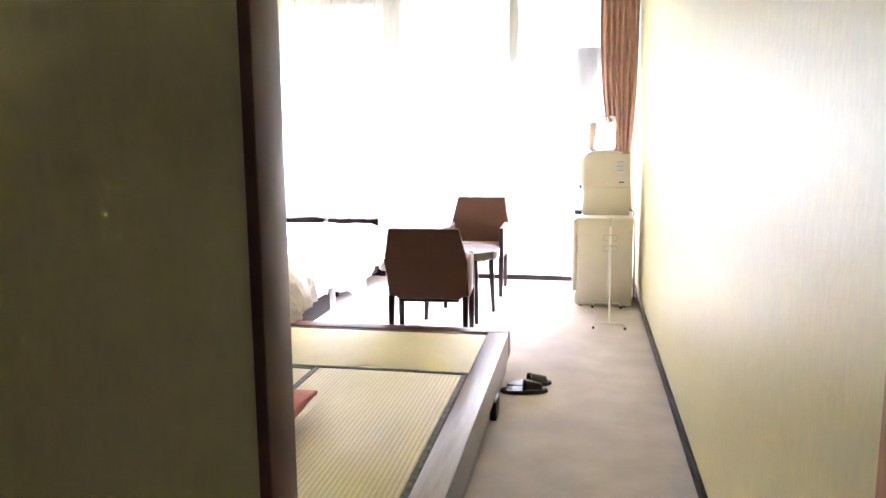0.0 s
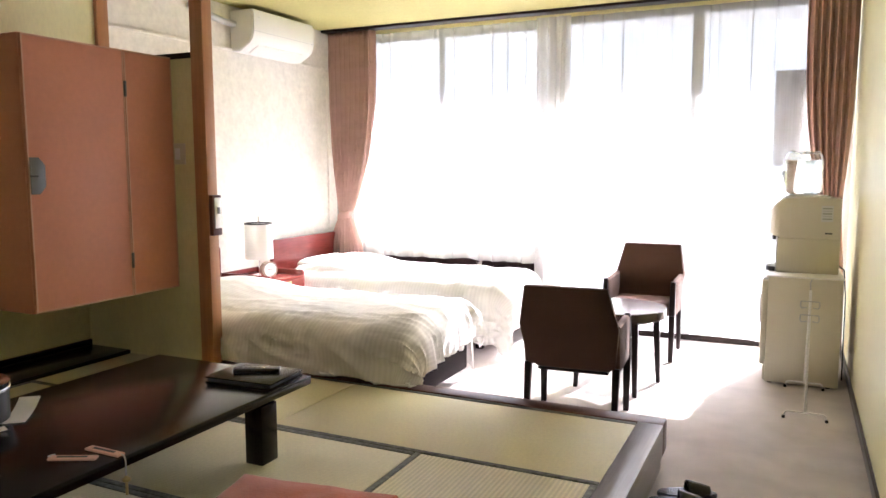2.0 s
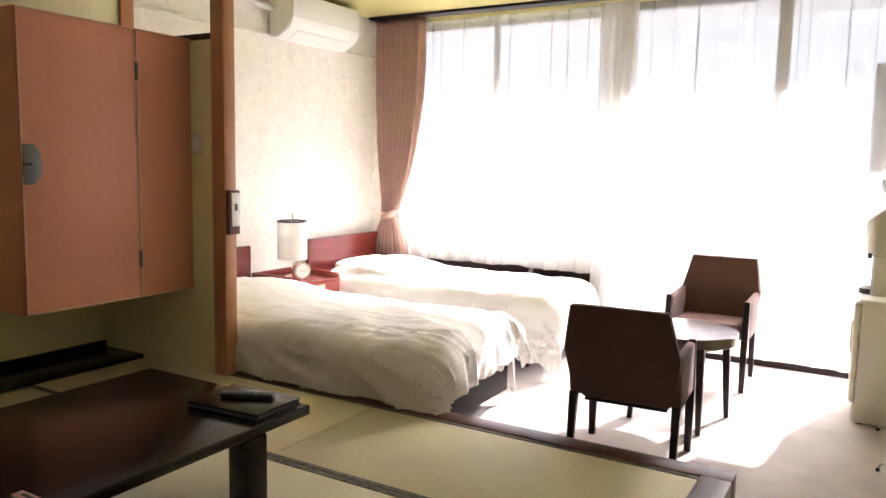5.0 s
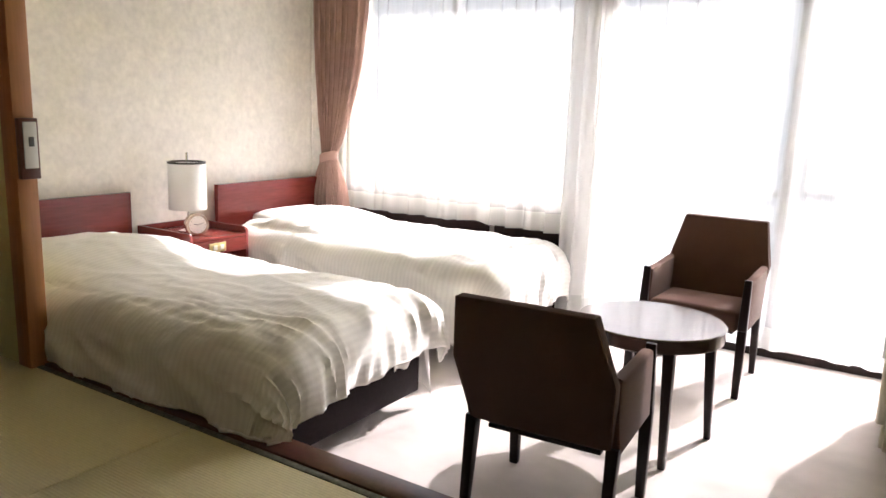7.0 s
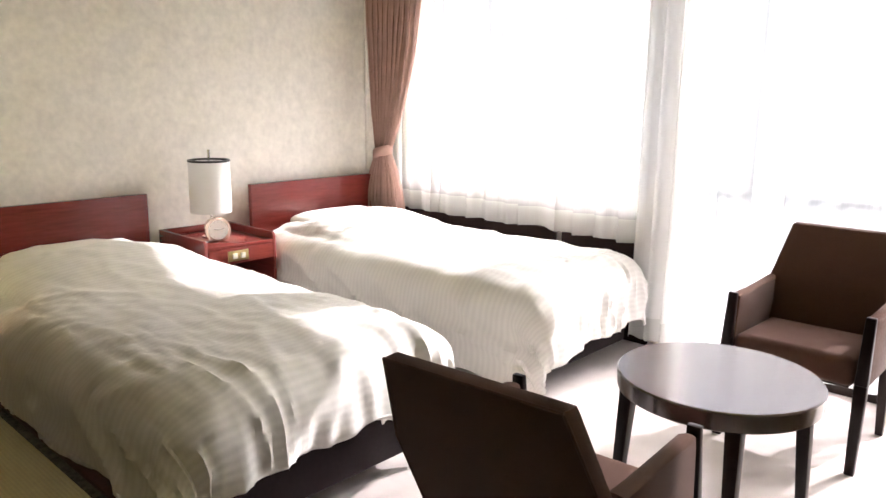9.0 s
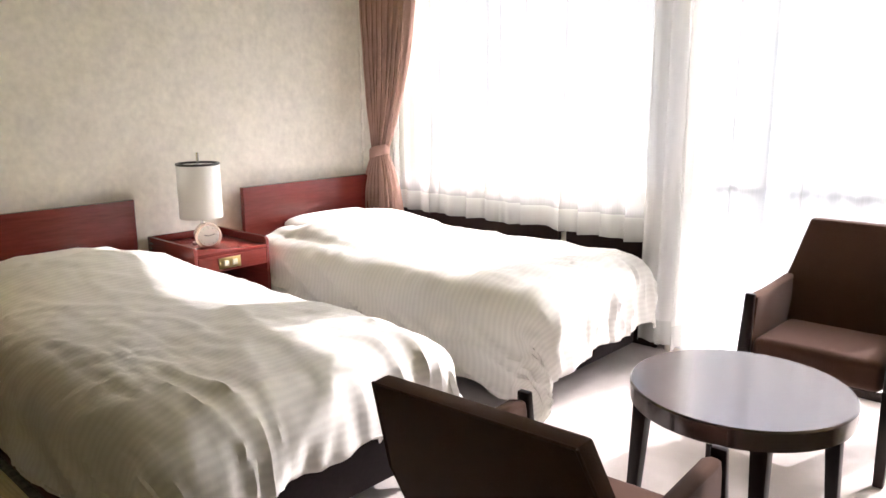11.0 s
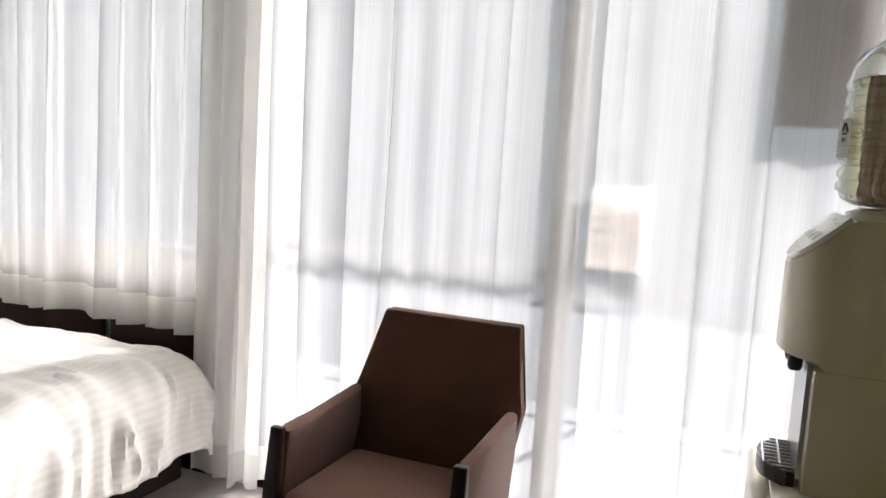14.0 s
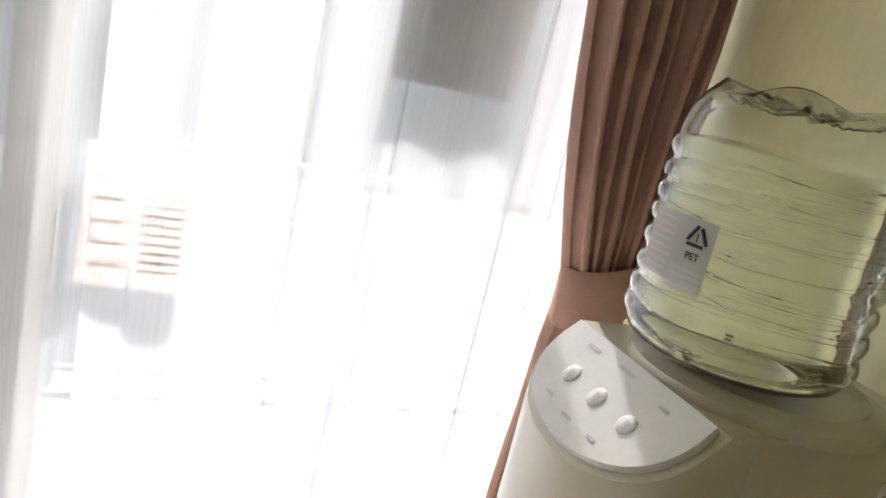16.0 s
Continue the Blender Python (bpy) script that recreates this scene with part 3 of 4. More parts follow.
# ---- beds ----
def quilt_bm(x_head, x_foot, y0, y1, ztop, drop_side0, drop_side1, drop_foot, seed, puff, skew=0.08):
    """A quilt laid over a mattress from head to foot, hanging over three sides."""
    bm = bmesh.new()
    uvl = bm.loops.layers.uv.new("UVMap")
    L, W, R = x_foot - x_head, y1 - y0, 0.15
    step = 0.018

    def fold(e):
        """Cloth length e past the edge: (outward, down)."""
        if e <= 0:
            return 0.0, 0.0
        arc = R * math.pi / 2
        if e < arc:
            return R * math.sin(e / R), R * (1 - math.cos(e / R))
        return R + 0.03 * (e - arc), R + (e - arc) * 0.99
    nu = int((L + drop_foot) / step)
    nv = int((W + drop_side0 + drop_side1) / step)
    grid = []
    for i in range(nu + 1):
        u = (L + drop_foot) * i / nu
        row = []
        for j in range(nv + 1):
            v = -drop_side0 + (W + drop_side0 + drop_side1) * j / nv
            eu = u - L
            ev = -v if v < 0 else (v - W if v > W else 0)
            sgn = -1 if v < 0 else 1
            ou, du = fold(eu)
            ov, dv = fold(ev)
            if eu > 0 and ev > 0:          # the corner hangs as one smooth cone
                r = math.hypot(eu, ev)
                o, dn = fold(r)
                ou, ov, du, dv = o * eu / r, o * ev / r, dn * eu / r, dn * ev / r
            x = x_head + min(u, L) + ou
            y = y0 + min(max(v, 0), W) + sgn * ov
            d = math.hypot(du, dv)
            z = ztop - d
            # crown over the sleeper's side, raised over the pillow
            cu, cv = min(u, L) / L, min(max(v, 0), W) / W
            crown = (4 * cv * (1 - cv)) ** 0.5
            z += puff * crown * (0.25 + 0.9 * math.exp(-((cu - 0.17) / 0.16) ** 2)) * (1 if d < 0.01 else math.exp(-d * 9))
            # soft creases, drawn diagonally towards the foot
            top = math.exp(-d * 6)
            ridge = 1 - abs(n3(x * 2.2 + y * 1.5, y * 3.4 - x * 1.1, seed + 4)) * 2.4
            z += top * (0.016 * n3(x * 2.4 + 1.5 * y, y * 2.0, seed) + 0.008 * max(0, ridge) ** 3 + 0.004 * n3(x * 9 - y * 4, y * 10, seed + 7) + 0.003 * n3(x * 24, y * 20, seed + 9))
            # gathers that run over the edges and fade towards the middle
            near_foot = math.exp(-max(L - u, 0) / 0.28)
            near_side = math.exp(-max(min(v, W - v), 0) / 0.16)
            ga = max(0, 1 - 3.2 * abs(n3(v * 5.5 + u * 0.8, u * 1.3, seed + 12)))
            gb = max(0, 1 - 3.2 * abs(n3(u * 4.2 - v * 1.5, v * 1.4, seed + 15)))
            fan = v + 0.35 * (v - 0.35 * W) * max(0, L - u)
            gc = max(0, 1 - 2.6 * abs(n3(fan * 13, u * 1.7, seed + 21))) ** 2 * max(0.0, min(1.4, 0.55 + 2.2 * n3(v * 3.1, u * 0.6, seed + 33)))
            gd = max(0, 1 - 2.6 * abs(n3(u * 9 - v * 4, v * 2.2, seed + 25))) ** 2
            long_foot = math.exp(-max(L - u, 0) / 0.34)
            z += top * (0.010 * near_foot * ga + 0.011 * near_side * gb + 0.015 * long_foot * gc + 0.003 * near_side * gd)
            if du:
                x += (0.012 * ga + 0.020 * gc) * min(1, du / 0.06)
            if dv:
                y += sgn * (0.012 * gb + 0.005 * gd) * min(1, dv / 0.06)
            x += skew * (1 - cv) ** 2 * max(0, min(1, (u - L + 0.5) / 0.5)) ** 2
            hang = min(1.0, d / 0.22)
            if ev > 0:
                slant = max(0, 1 - 2.8 * abs(n3(u * 2.6 - d * 7, d * 3 + u * 0.7, seed + 41))) ** 2
                wv = 0.034 * hang * (0.9 * n3(u * 2.6 - d * 6, d * 2.5 + u, seed + 2) + 0.75 * slant + 0.25 * n3(u * 15, d * 5, seed + 6))
                y += sgn * wv
            if eu > 0:
                wv = 0.030 * hang * (0.35 * math.sin(v * 13 + 5 * n3(v * 3, seed + 8)) + 1.1 * n3(v * 6 + d * 2, d * 2.5, seed + 3) + 0.5 * n3(v * 17, d * 5, seed + 6))
                x += wv
            if i == nu or j in (0, nv):
                z += 0.03 * n3(u * 5, v * 5, seed + 5)
            floor_z = 0.27 if y < 5.2 else 0.03
            row.append(bm.verts.new((x, y, max(z, floor_z))))
        grid.append(row)
    for i in range(nu):
        for j in range(nv):
            f = bm.faces.new((grid[i][j], grid[i + 1][j], grid[i + 1][j + 1], grid[i][j + 1]))
            for lp, (a, b) in zip(f.loops, ((i, j), (i + 1, j), (i + 1, j + 1), (i, j + 1))):
                lp[uvl].uv = ((L + drop_foot) * a / nu, (W + drop_side0 + drop_side1) * b / nv)
    return bm


def bed(y0, y1, hb0, hb1, foot, drops, seed, label):
    b = thing("bed", label, "bed", (0, 0, 0), group="twin beds")
    part("headboard", prism(bmesh.new(), [(hb0, 0.28), (hb1, 0.28), (hb1, 0.835), (hb0, 0.835)], 0, XL + 0.07, XL + 0.11, 0.006), RED_WOOD, b, "glossy red-brown wooden headboard")
    for y in (hb0 + 0.12, hb1 - 0.2):
        part("headboard_post", boxm(XL + 0.02, XL + 0.069, y, y + 0.08, 0.0, 0.7, bevel=0.004), DARK_WOOD, b)
    part("base", boxm(-4.16, foot + 0.02, y0 + 0.03, y1 - 0.03, 0.09, 0.30, bevel=0.01), BED_BASE, b, "dark brown bed base")
    for x in (-4.0, foot - 0.2):
        for y in (y0 + 0.12, y1 - 0.18):
            part("leg", boxm(x, x + 0.06, y, y + 0.06, 0.0, 0.09, bevel=0.004), DARK_WOOD, b)
    part("mattress", boxm(-4.15, foot + 0.01, y0 + 0.02, y1 - 0.02, 0.302, 0.53, bevel=0.05, seg=4), PILLOW, b, "white mattress")
    pb = bmesh.new()
    bmesh.ops.create_uvsphere(pb, u_segments=32, v_segments=20, radius=1)
    for v in pb.verts:
        sx, sy = abs(v.co.x) ** 0.55 * math.copysign(1, v.co.x), abs(v.co.y) ** 0.55 * math.copysign(1, v.co.y)
        v.co = (-3.86 + 0.25 * sx, (y0 + y1) / 2 + 0.34 * sy, 0.59 + 0.065 * v.co.z + 0.008 * n3(sx * 3, sy * 4, seed))
    part("pillow", pb, PILLOW, b, "white pillow tucked under the quilt")
    q = quilt_bm(-3.98, foot - 0.05, y0 + 0.06, y1 - 0.05, 0.56, *drops, seed, 0.105)
    ob = part("quilt", q, QUILT, b, "white satin-striped quilt, loosely draped")
    sol = ob.modifiers.new("thickness", "SOLIDIFY")
    sol.thickness, sol.offset = 0.012, -1
    return b


near_bed = bed(5.2, 6.22, 5.2, 6.227, -1.95, (0.42, 0.28, 0.33), 11.0, "single bed with rumpled white striped quilt beside the mats")
bm = bmesh.new()
cols = []
for k in range(25):
    v = k / 24
    low = 0.30 + 0.05 * math.cos(v * 9) - 0.07 * math.exp(-((v - 0.12) / 0.09) ** 2)
    cols.append([bm.verts.new((-1.905 + 0.012 * math.sin(v * 14 + 2 * w), 5.93 + 0.27 * v, 0.42 + (low - 0.42) * w)) for w in (0, 0.33, 0.66, 1)])
for k in range(25):
    v = k / 24
    low = 0.05 + 0.22 * v + 0.03 * math.sin(v * 11)
    cols.append([bm.verts.new((-1.91 - 0.36 * v, 6.215 + 0.02 * math.sin(v * 17 + w) + 0.03 * w, 0.42 + (low - 0.42) * w)) for w in (0, 0.33, 0.66, 1)])
for a, b in zip(cols, cols[1:]):
    for w in range(3):
        bm.faces.new((a[w], b[w], b[w + 1], a[w + 1]))
flap = part("under_sheet", bm, PILLOW, near_bed, "white sheet hanging out under the quilt")
flap.modifiers.new("thickness", "SOLIDIFY").thickness = 0.002
bed(6.93, 7.9, 6.907, 7.955, -2.03, (0.54, 0.25, 0.42), 31.0, "single bed with white striped quilt under the window")

# ---- nightstand with lamp and clock ----
ns = thing("nightstand", "red-brown wooden nightstand with raised rim between the beds", "nightstand", (XL + 0.02, 6.345, 0))
part("top", boxm(0.0, 0.52, 0.0, 0.422, 0.545, 0.565, bevel=0.003), RED_WOOD, ns)
part("side", prism(bmesh.new(), [(0, 0.0), (0.52, 0.0), (0.52, 0.585), (0.505, 0.605), (0, 0.605)], 1, 0.421, 0.443, 0.003), RED_WOOD, ns)
part("side", prism(bmesh.new(), [(0, 0.0), (0.52, 0.0), (0.52, 0.585), (0.505, 0.605), (0, 0.605)], 1, -0.022, -0.0005, 0.003), RED_WOOD, ns)
part("back_rim", boxm(0.0, 0.018, 0.001, 0.42, 0.5655, 0.605, bevel=0.003), RED_WOOD, ns)
part("drawer_front", boxm(0.5, 0.522, 0.001, 0.42, 0.455, 0.5445, bevel=0.003), RED_WOOD, ns)
part("shelf", boxm(0.02, 0.5, 0.001, 0.42, 0.16, 0.18, bevel=0.003), DARK_WOOD, ns)
part("back", boxm(0.002, 0.016, 0.001, 0.42, 0.02, 0.544), DARK_WOOD, ns)
pl = part("switch_plate", boxm(0.522, 0.527, 0.118, 0.25, 0.47, 0.53, bevel=0.002), BRASS, ns, "brass switch plate")
for y in (0.145, 0.197):
    part("switch", boxm(0.527, 0.534, y, y + 0.03, 0.485, 0.515, bevel=0.002), CREAM_PLASTIC, pl)

lamp = thing("table_lamp", "white drum-shaded table lamp with steel stem on the nightstand", "lamp", (-4.03, 6.542, 0.566))
part("base", lathe(bmesh.new(), [(0.06, 0), (0.06, 0.01), (0.03, 0.018), (0.012, 0.024)], 28), CHROME, lamp)
part("stem", rod(bmesh.new(), (0, 0, 0.02), (0, 0, 0.515), 0.008), CHROME, lamp)
bm = bmesh.new()
n = 40
rings = [[bm.verts.new((r * math.cos(2 * math.pi * k / n), r * math.sin(2 * math.pi * k / n), z)) for k in range(n)] for r, z in ((0.108, 0.15), (0.118, 0.15), (0.118, 0.452), (0.108, 0.452))]
for a, b in zip(rings, rings[1:] + rings[:1]):
    for k in range(n):
        bm.faces.new((a[k], a[(k + 1) % n], b[(k + 1) % n], b[k]))
sh = part("shade", bm, SHADE, lamp, "white cloth drum shade")
bm = bmesh.new()
for z in (0.446,):
    rings = [[bm.verts.new((r * math.cos(2 * math.pi * k / n), r * math.sin(2 * math.pi * k / n), zz)) for k in range(n)] for r, zz in ((0.119, z), (0.121, z + 0.006), (0.119, z + 0.012), (0.107, z + 0.012), (0.107, z))]
    for a, b in zip(rings, rings[1:]):
        for k in range(n):
            bm.faces.new((a[k], a[(k + 1) % n], b[(k + 1) % n], b[k]))
part("rim", bm, BLACK_PLASTIC, sh, "dark rim")
for k in range(3):
    a = 2 * math.pi * k / 3
    part("spoke", rod(bmesh.new(), (0, 0, 0.44), (0.11 * math.cos(a), 0.11 * math.sin(a), 0.448), 0.003), CHROME, sh)
part("bulb", lathe(bmesh.new(), [(0.014, 0.2), (0.03, 0.25), (0.032, 0.29), (0.02, 0.32), (0.0, 0.33)], 20, centre=(0.03, 0)), SHADE_WHITE, lamp)

ck = thing("alarm_clock", "round pale gold table clock with white dial on the nightstand", "clock", (-3.9, 6.5, 0.566), -20)
bm = bmesh.new()
ol = [(0.072 * math.cos(a), 0.066 + 0.072 * math.sin(a)) for a in [math.radians(-62 + 304 * k / 36) for k in range(37)]]
prism(bm, ol, 0, -0.025, 0.025, 0.006)
part("case", bm, GOLD, ck)
dial = part("dial", prism(bmesh.new(), [(0.056 * math.cos(2 * math.pi * k / 32), 0.068 + 0.056 * math.sin(2 * math.pi * k / 32)) for k in range(32)], 0, 0.0245, 0.027), WHITE_PLASTIC, ck, "white dial")
for k in range(12):
    a = 2 * math.pi * k / 12
    part("hour_mark", rod(bmesh.new(), (0.0275, 0.045 * math.cos(a), 0.068 + 0.045 * math.sin(a)), (0.0275, 0.05 * math.cos(a), 0.068 + 0.05 * math.sin(a)), 0.0014, 6), PRINT, dial)
part("hand_hour", rod(bmesh.new(), (0.0285, 0, 0.068), (0.0285, -0.024, 0.074), 0.002, 6), PRINT, dial)
part("hand_minute", rod(bmesh.new(), (0.0285, 0, 0.068), (0.0285, 0.036, 0.078), 0.0015, 6), PRINT, dial)


# ---- chairs ----
def chair():
    c = thing("armchair", "dusty brown upholstered armchair with dark wooden legs, facing the round table", "chair", (-0.965, 7.5, 0), group="armchairs at the round table")
    # back: narrow at the top, wide at the arms, leaning
    bm = bmesh.new()
    prof = [(0.25, 0.36), (0.28, 0.61), (0.268, 0.655), (0.23, 0.85)]
    th_ = 0.052
    fr, bk = [], []
    for hw, z in prof:
        y = 0.20 + 0.20 * (z - 0.36) / 0.49
        for s in (-1, 1):
            fr.append(bm.verts.new((s * hw, y - th_ / 2, z)))
            bk.append(bm.verts.new((s * (hw - 0.004), y + th_ / 2, z)))
    for i in range(len(prof) - 1):
        a = 2 * i
        bm.faces.new((fr[a], fr[a + 1], fr[a + 3], fr[a + 2]))
        bm.faces.new((bk[a + 1], bk[a], bk[a + 2], bk[a + 3]))
        bm.faces.new((fr[a + 2], bk[a + 2], bk[a], fr[a]))
        bm.faces.new((fr[a + 1], bk[a + 1], bk[a + 3], fr[a + 3]))
    bm.faces.new((fr[0], bk[0], bk[1], fr[1]))
    bm.faces.new((fr[-2], fr[-1], bk[-1], bk[-2]))
    bmesh.ops.bevel(bm, geom=list(bm.edges), offset=0.012, segments=2, affect="EDGES", profile=0.6)
    back = part("backrest", bm, UPHOLSTERY, c)
    part("piping", pipe(bmesh.new(), [(-0.247, 0.229, 0.372), (-0.274, 0.326, 0.615), (-0.225, 0.422, 0.845), (0.225, 0.422, 0.845), (0.274, 0.326, 0.615), (0.247, 0.229, 0.372)], 0.004, 6), UPHOLSTERY, back)
    # seat cushion
    bm = boxm(-0.2335, 0.2335, -0.212, 0.20, 0.335, 0.452, bevel=0.035, seg=5)
    for v in bm.verts:
        if v.co.z > 0.43:
            v.co.z += 0.018 * max(0, 1 - (v.co.x / 0.24) ** 2) * max(0, 1 - ((v.co.y) / 0.26) ** 2) - 0.02 * (v.co.y + 0.2) / 0.4 * 0.5
    part("seat", bm, UPHOLSTERY, c)
    # arm panels sloping up to the back
    for s in (-1, 1):
        a0, a1 = 0.235, 0.276
        ol = [(-0.19, 0.34), (-0.168, 0.575), (-0.16, 0.602), (-0.13, 0.612), (0.06, 0.606), (0.25, 0.622), (0.25, 0.50), (0.20, 0.34)]
        part("armrest", prism(bmesh.new(), ol, 0, min(s * a0, s * a1), max(s * a0, s * a1), 0.013), UPHOLSTERY, c)
        # front leg runs up the front of the arm and leans back
        x0, x1 = s * 0.236, s * 0.282
        xa, xb = min(x0, x1), max(x0, x1)
        part("leg", hexa(bmesh.new(), [(xa + 0.006, -0.235, 0), (xb - 0.006, -0.235, 0), (xb - 0.006, -0.203, 0), (xa + 0.006, -0.203, 0)],
             [(xa, -0.227, 0.36), (xb, -0.227, 0.36), (xb, -0.191, 0.36), (xa, -0.191, 0.36)], 0.003), DARK_WOOD, c)
        part("arm_front", hexa(bmesh.new(), [(xa, -0.227, 0.3602), (xb, -0.227, 0.3602), (xb, -0.1915, 0.3602), (xa, -0.1915, 0.3602)],
             [(xa + 0.005, -0.194, 0.619), (xb - 0.005, -0.194, 0.619), (xb - 0.005, -0.172, 0.619), (xa + 0.005, -0.172, 0.619)], 0.004), DARK_WOOD, c, "dark wooden arm front")
        r0, r1 = s * 0.232, s * 0.274
        ra, rb = min(r0, r1), max(r0, r1)
        part("leg", hexa(bmesh.new(), [(ra + 0.006, 0.235, 0), (rb - 0.006, 0.235, 0), (rb - 0.006, 0.265, 0), (ra + 0.006, 0.265, 0)],
             [(ra, 0.175, 0.37), (rb, 0.175, 0.37), (rb, 0.225, 0.37), (ra, 0.225, 0.37)], 0.003), DARK_WOOD, c)
    part("seat_frame", boxm(-0.205, 0.205, -0.16, 0.18, 0.318, 0.3345, bevel=0.004), DARK_WOOD, c)
    return c


c2 = chair()
copy_thing(c2, pose(-1.025, 5.775, 0, 0, 0, 184))

# ---- round table ----
rt = thing("round_table", "round dark mahogany coffee table between the armchairs", "table", (-0.95, 6.53, 0))
part("tabletop", lathe(bmesh.new(), [(0.0, 0.49), (0.306, 0.49), (0.311, 0.494), (0.314, 0.547), (0.309, 0.552), (0.0, 0.552)], 96), ROUND_WOOD, rt)
part("apron", lathe(bmesh.new(), [(0.24, 0.465), (0.244, 0.468), (0.244, 0.4895), (0.0, 0.4895)], 72), DARK_WOOD, rt)
for k in range(4):
    a = math.radians(34 + 90 * k)
    x, y = 0.272 * math.cos(a), 0.272 * math.sin(a)
    fx, fy = 0.3 * math.cos(a), 0.3 * math.sin(a)
    bm = hexa(bmesh.new(), [(fx - 0.014, fy - 0.014, 0), (fx + 0.014, fy - 0.014, 0), (fx + 0.014, fy + 0.014, 0), (fx - 0.014, fy + 0.014, 0)],
              [(x - 0.023, y - 0.023, 0.4895), (x + 0.023, y - 0.023, 0.4895), (x + 0.023, y + 0.023, 0.4895), (x - 0.023, y + 0.023, 0.4895)], 0.003)
    part("leg", bm, DARK_WOOD, rt)

# ---- fridge, water dispenser, bottle ----
fr = thing("mini_fridge", "cream mini fridge standing by the side wall", "fridge", (0, 0, 0))
part("body", boxm(-0.035, 0.42, 7.0, 7.56, 0.012, 0.745, bevel=0.008), CREAM_PLASTIC, fr)
dr = part("door", boxm(-0.075, -0.036, 7.005, 7.555, 0.13, 0.72, bevel=0.012, seg=3), CREAM_PLASTIC, fr)
part("handle", boxm(-0.086, -0.074, 7.03, 7.05, 0.42, 0.62, bevel=0.004), GREY_PLASTIC, dr)
part("hinge", boxm(-0.072, -0.03, 7.03, 7.07, 0.722, 0.735, bevel=0.003), GREY_PLASTIC, fr)
part("kick_panel", boxm(-0.05, -0.036, 7.02, 7.54, 0.02, 0.12, bevel=0.004), CREAM_PLASTIC, fr)
part("top", boxm(-0.045, 0.425, 6.995, 7.565, 0.7455, 0.757, bevel=0.004), WHITE_PLASTIC, fr)
for x in (0.0, 0.36):
    for y in (7.04, 7.5):
        part("foot", lathe(bmesh.new(), [(0.016, 0), (0.016, 0.012)], 12, centre=(x, y)), BLACK_PLASTIC, fr)

wd = thing("water_dispenser", "cream tabletop water dispenser on the mini fridge", "dispenser", (-0.05, 7.195, 0.7575))
# the head is rounded at the front, which faces the beds, and its front top slopes
HX = 0.095


def head_top(x):
    return 0.518 if x >= HX else 0.518 - (HX - x) * 0.95


def nose(k):
    """Points of the rounded front, from the near side to the far side; k shrinks them."""
    return [(0.08 - 0.085 * k * math.sin(a) ** 0.8, 0.145 - 0.145 * k * math.cos(a)) for a in [math.pi * (i + 0.5) / 24 for i in range(24)]]


bm = bmesh.new()
ring = [(0.445, 0.29), (0.445, 0.0), (HX, 0.0)] + nose(1) + [(HX, 0.29)]
lo = [bm.verts.new((x, y, 0.24 if x > 0.06 else 0.255)) for x, y in ring]
hi = [bm.verts.new((x, y, head_top(x))) for x, y in ring]
bm.faces.new(lo[::-1])
bm.faces.new((hi[0], hi[1], hi[2], hi[-1]))
bm.faces.new(hi[2:])
for i in range(len(ring)):
    j = (i + 1) % len(ring)
    bm.faces.new((lo[i], lo[j], hi[j], hi[i]))
part("head", bm, DISPENSER_ENAMEL, wd)
part("body", boxm(0.055, 0.445, 0.0, 0.29, 0.0, 0.2395, bevel=0.006), DISPENSER_ENAMEL, wd)
bm = bmesh.new()
pr = [(HX - 0.004, 0.012)] + nose(0.93) + [(HX - 0.004, 0.278)]
a_ = [bm.verts.new((x, y, head_top(x) + 0.001)) for x, y in pr]
b_ = [bm.verts.new((x - 0.006, y, head_top(x) + 0.009)) for x, y in pr]
bm.faces.new(a_[::-1])
bm.faces.new(b_)
for i in range(len(pr)):
    j = (i + 1) % len(pr)
    bm.faces.new((a_[i], a_[j], b_[j], b_[i]))
cp = part("control_panel", bm, WHITE_PLASTIC, wd, "white sloping control panel")


def on_panel(bm_, x, y):
    tilt = -math.atan(0.95)
    bmesh.ops.transform(bm_, matrix=Matrix.Translation((x - 0.0062, y, head_top(x) + 0.0093)) @ Matrix.Rotation(tilt, 4, "Y"), verts=bm_.verts)
    return bm_


for k, y in enumerate((0.085, 0.145, 0.203)):
    x = 0.047
    b_ = part("button", on_panel(lathe(bmesh.new(), [(0.0, 0.0), (0.0125, 0.0), (0.0125, 0.0006), (0.0105, 0.0016), (0.0, 0.0016)], 24), x, y), WHITE_PLASTIC, cp)
    part("mark", on_panel(boxm(-0.005, 0.005, -0.003, 0.003, 0.0017, 0.002), x, y), GREY_PLASTIC, b_)
for x, y, w in ((0.08, 0.15, 0.03), (0.078, 0.215, 0.025), (0.02, 0.1, 0.014), (0.018, 0.15, 0.018), (0.022, 0.2, 0.014), (0.075, 0.07, 0.016)):
    part("caption", on_panel(boxm(-0.002, 0.002, -w / 2, w / 2, 0, 0.0005), x, y), GREY_PLASTIC, cp)
part("recess_panel", boxm(0.046, 0.0545, 0.03, 0.26, 0.02, 0.24), STEEL, wd, "brushed steel tap recess")
for y in (0.1, 0.19):
    part("tap", lathe(bmesh.new(), [(0.011, 0.215), (0.014, 0.222), (0.014, 0.256), (0.0, 0.256)], 16, centre=(0.03, y)), BLACK_PLASTIC, wd, "black tap")
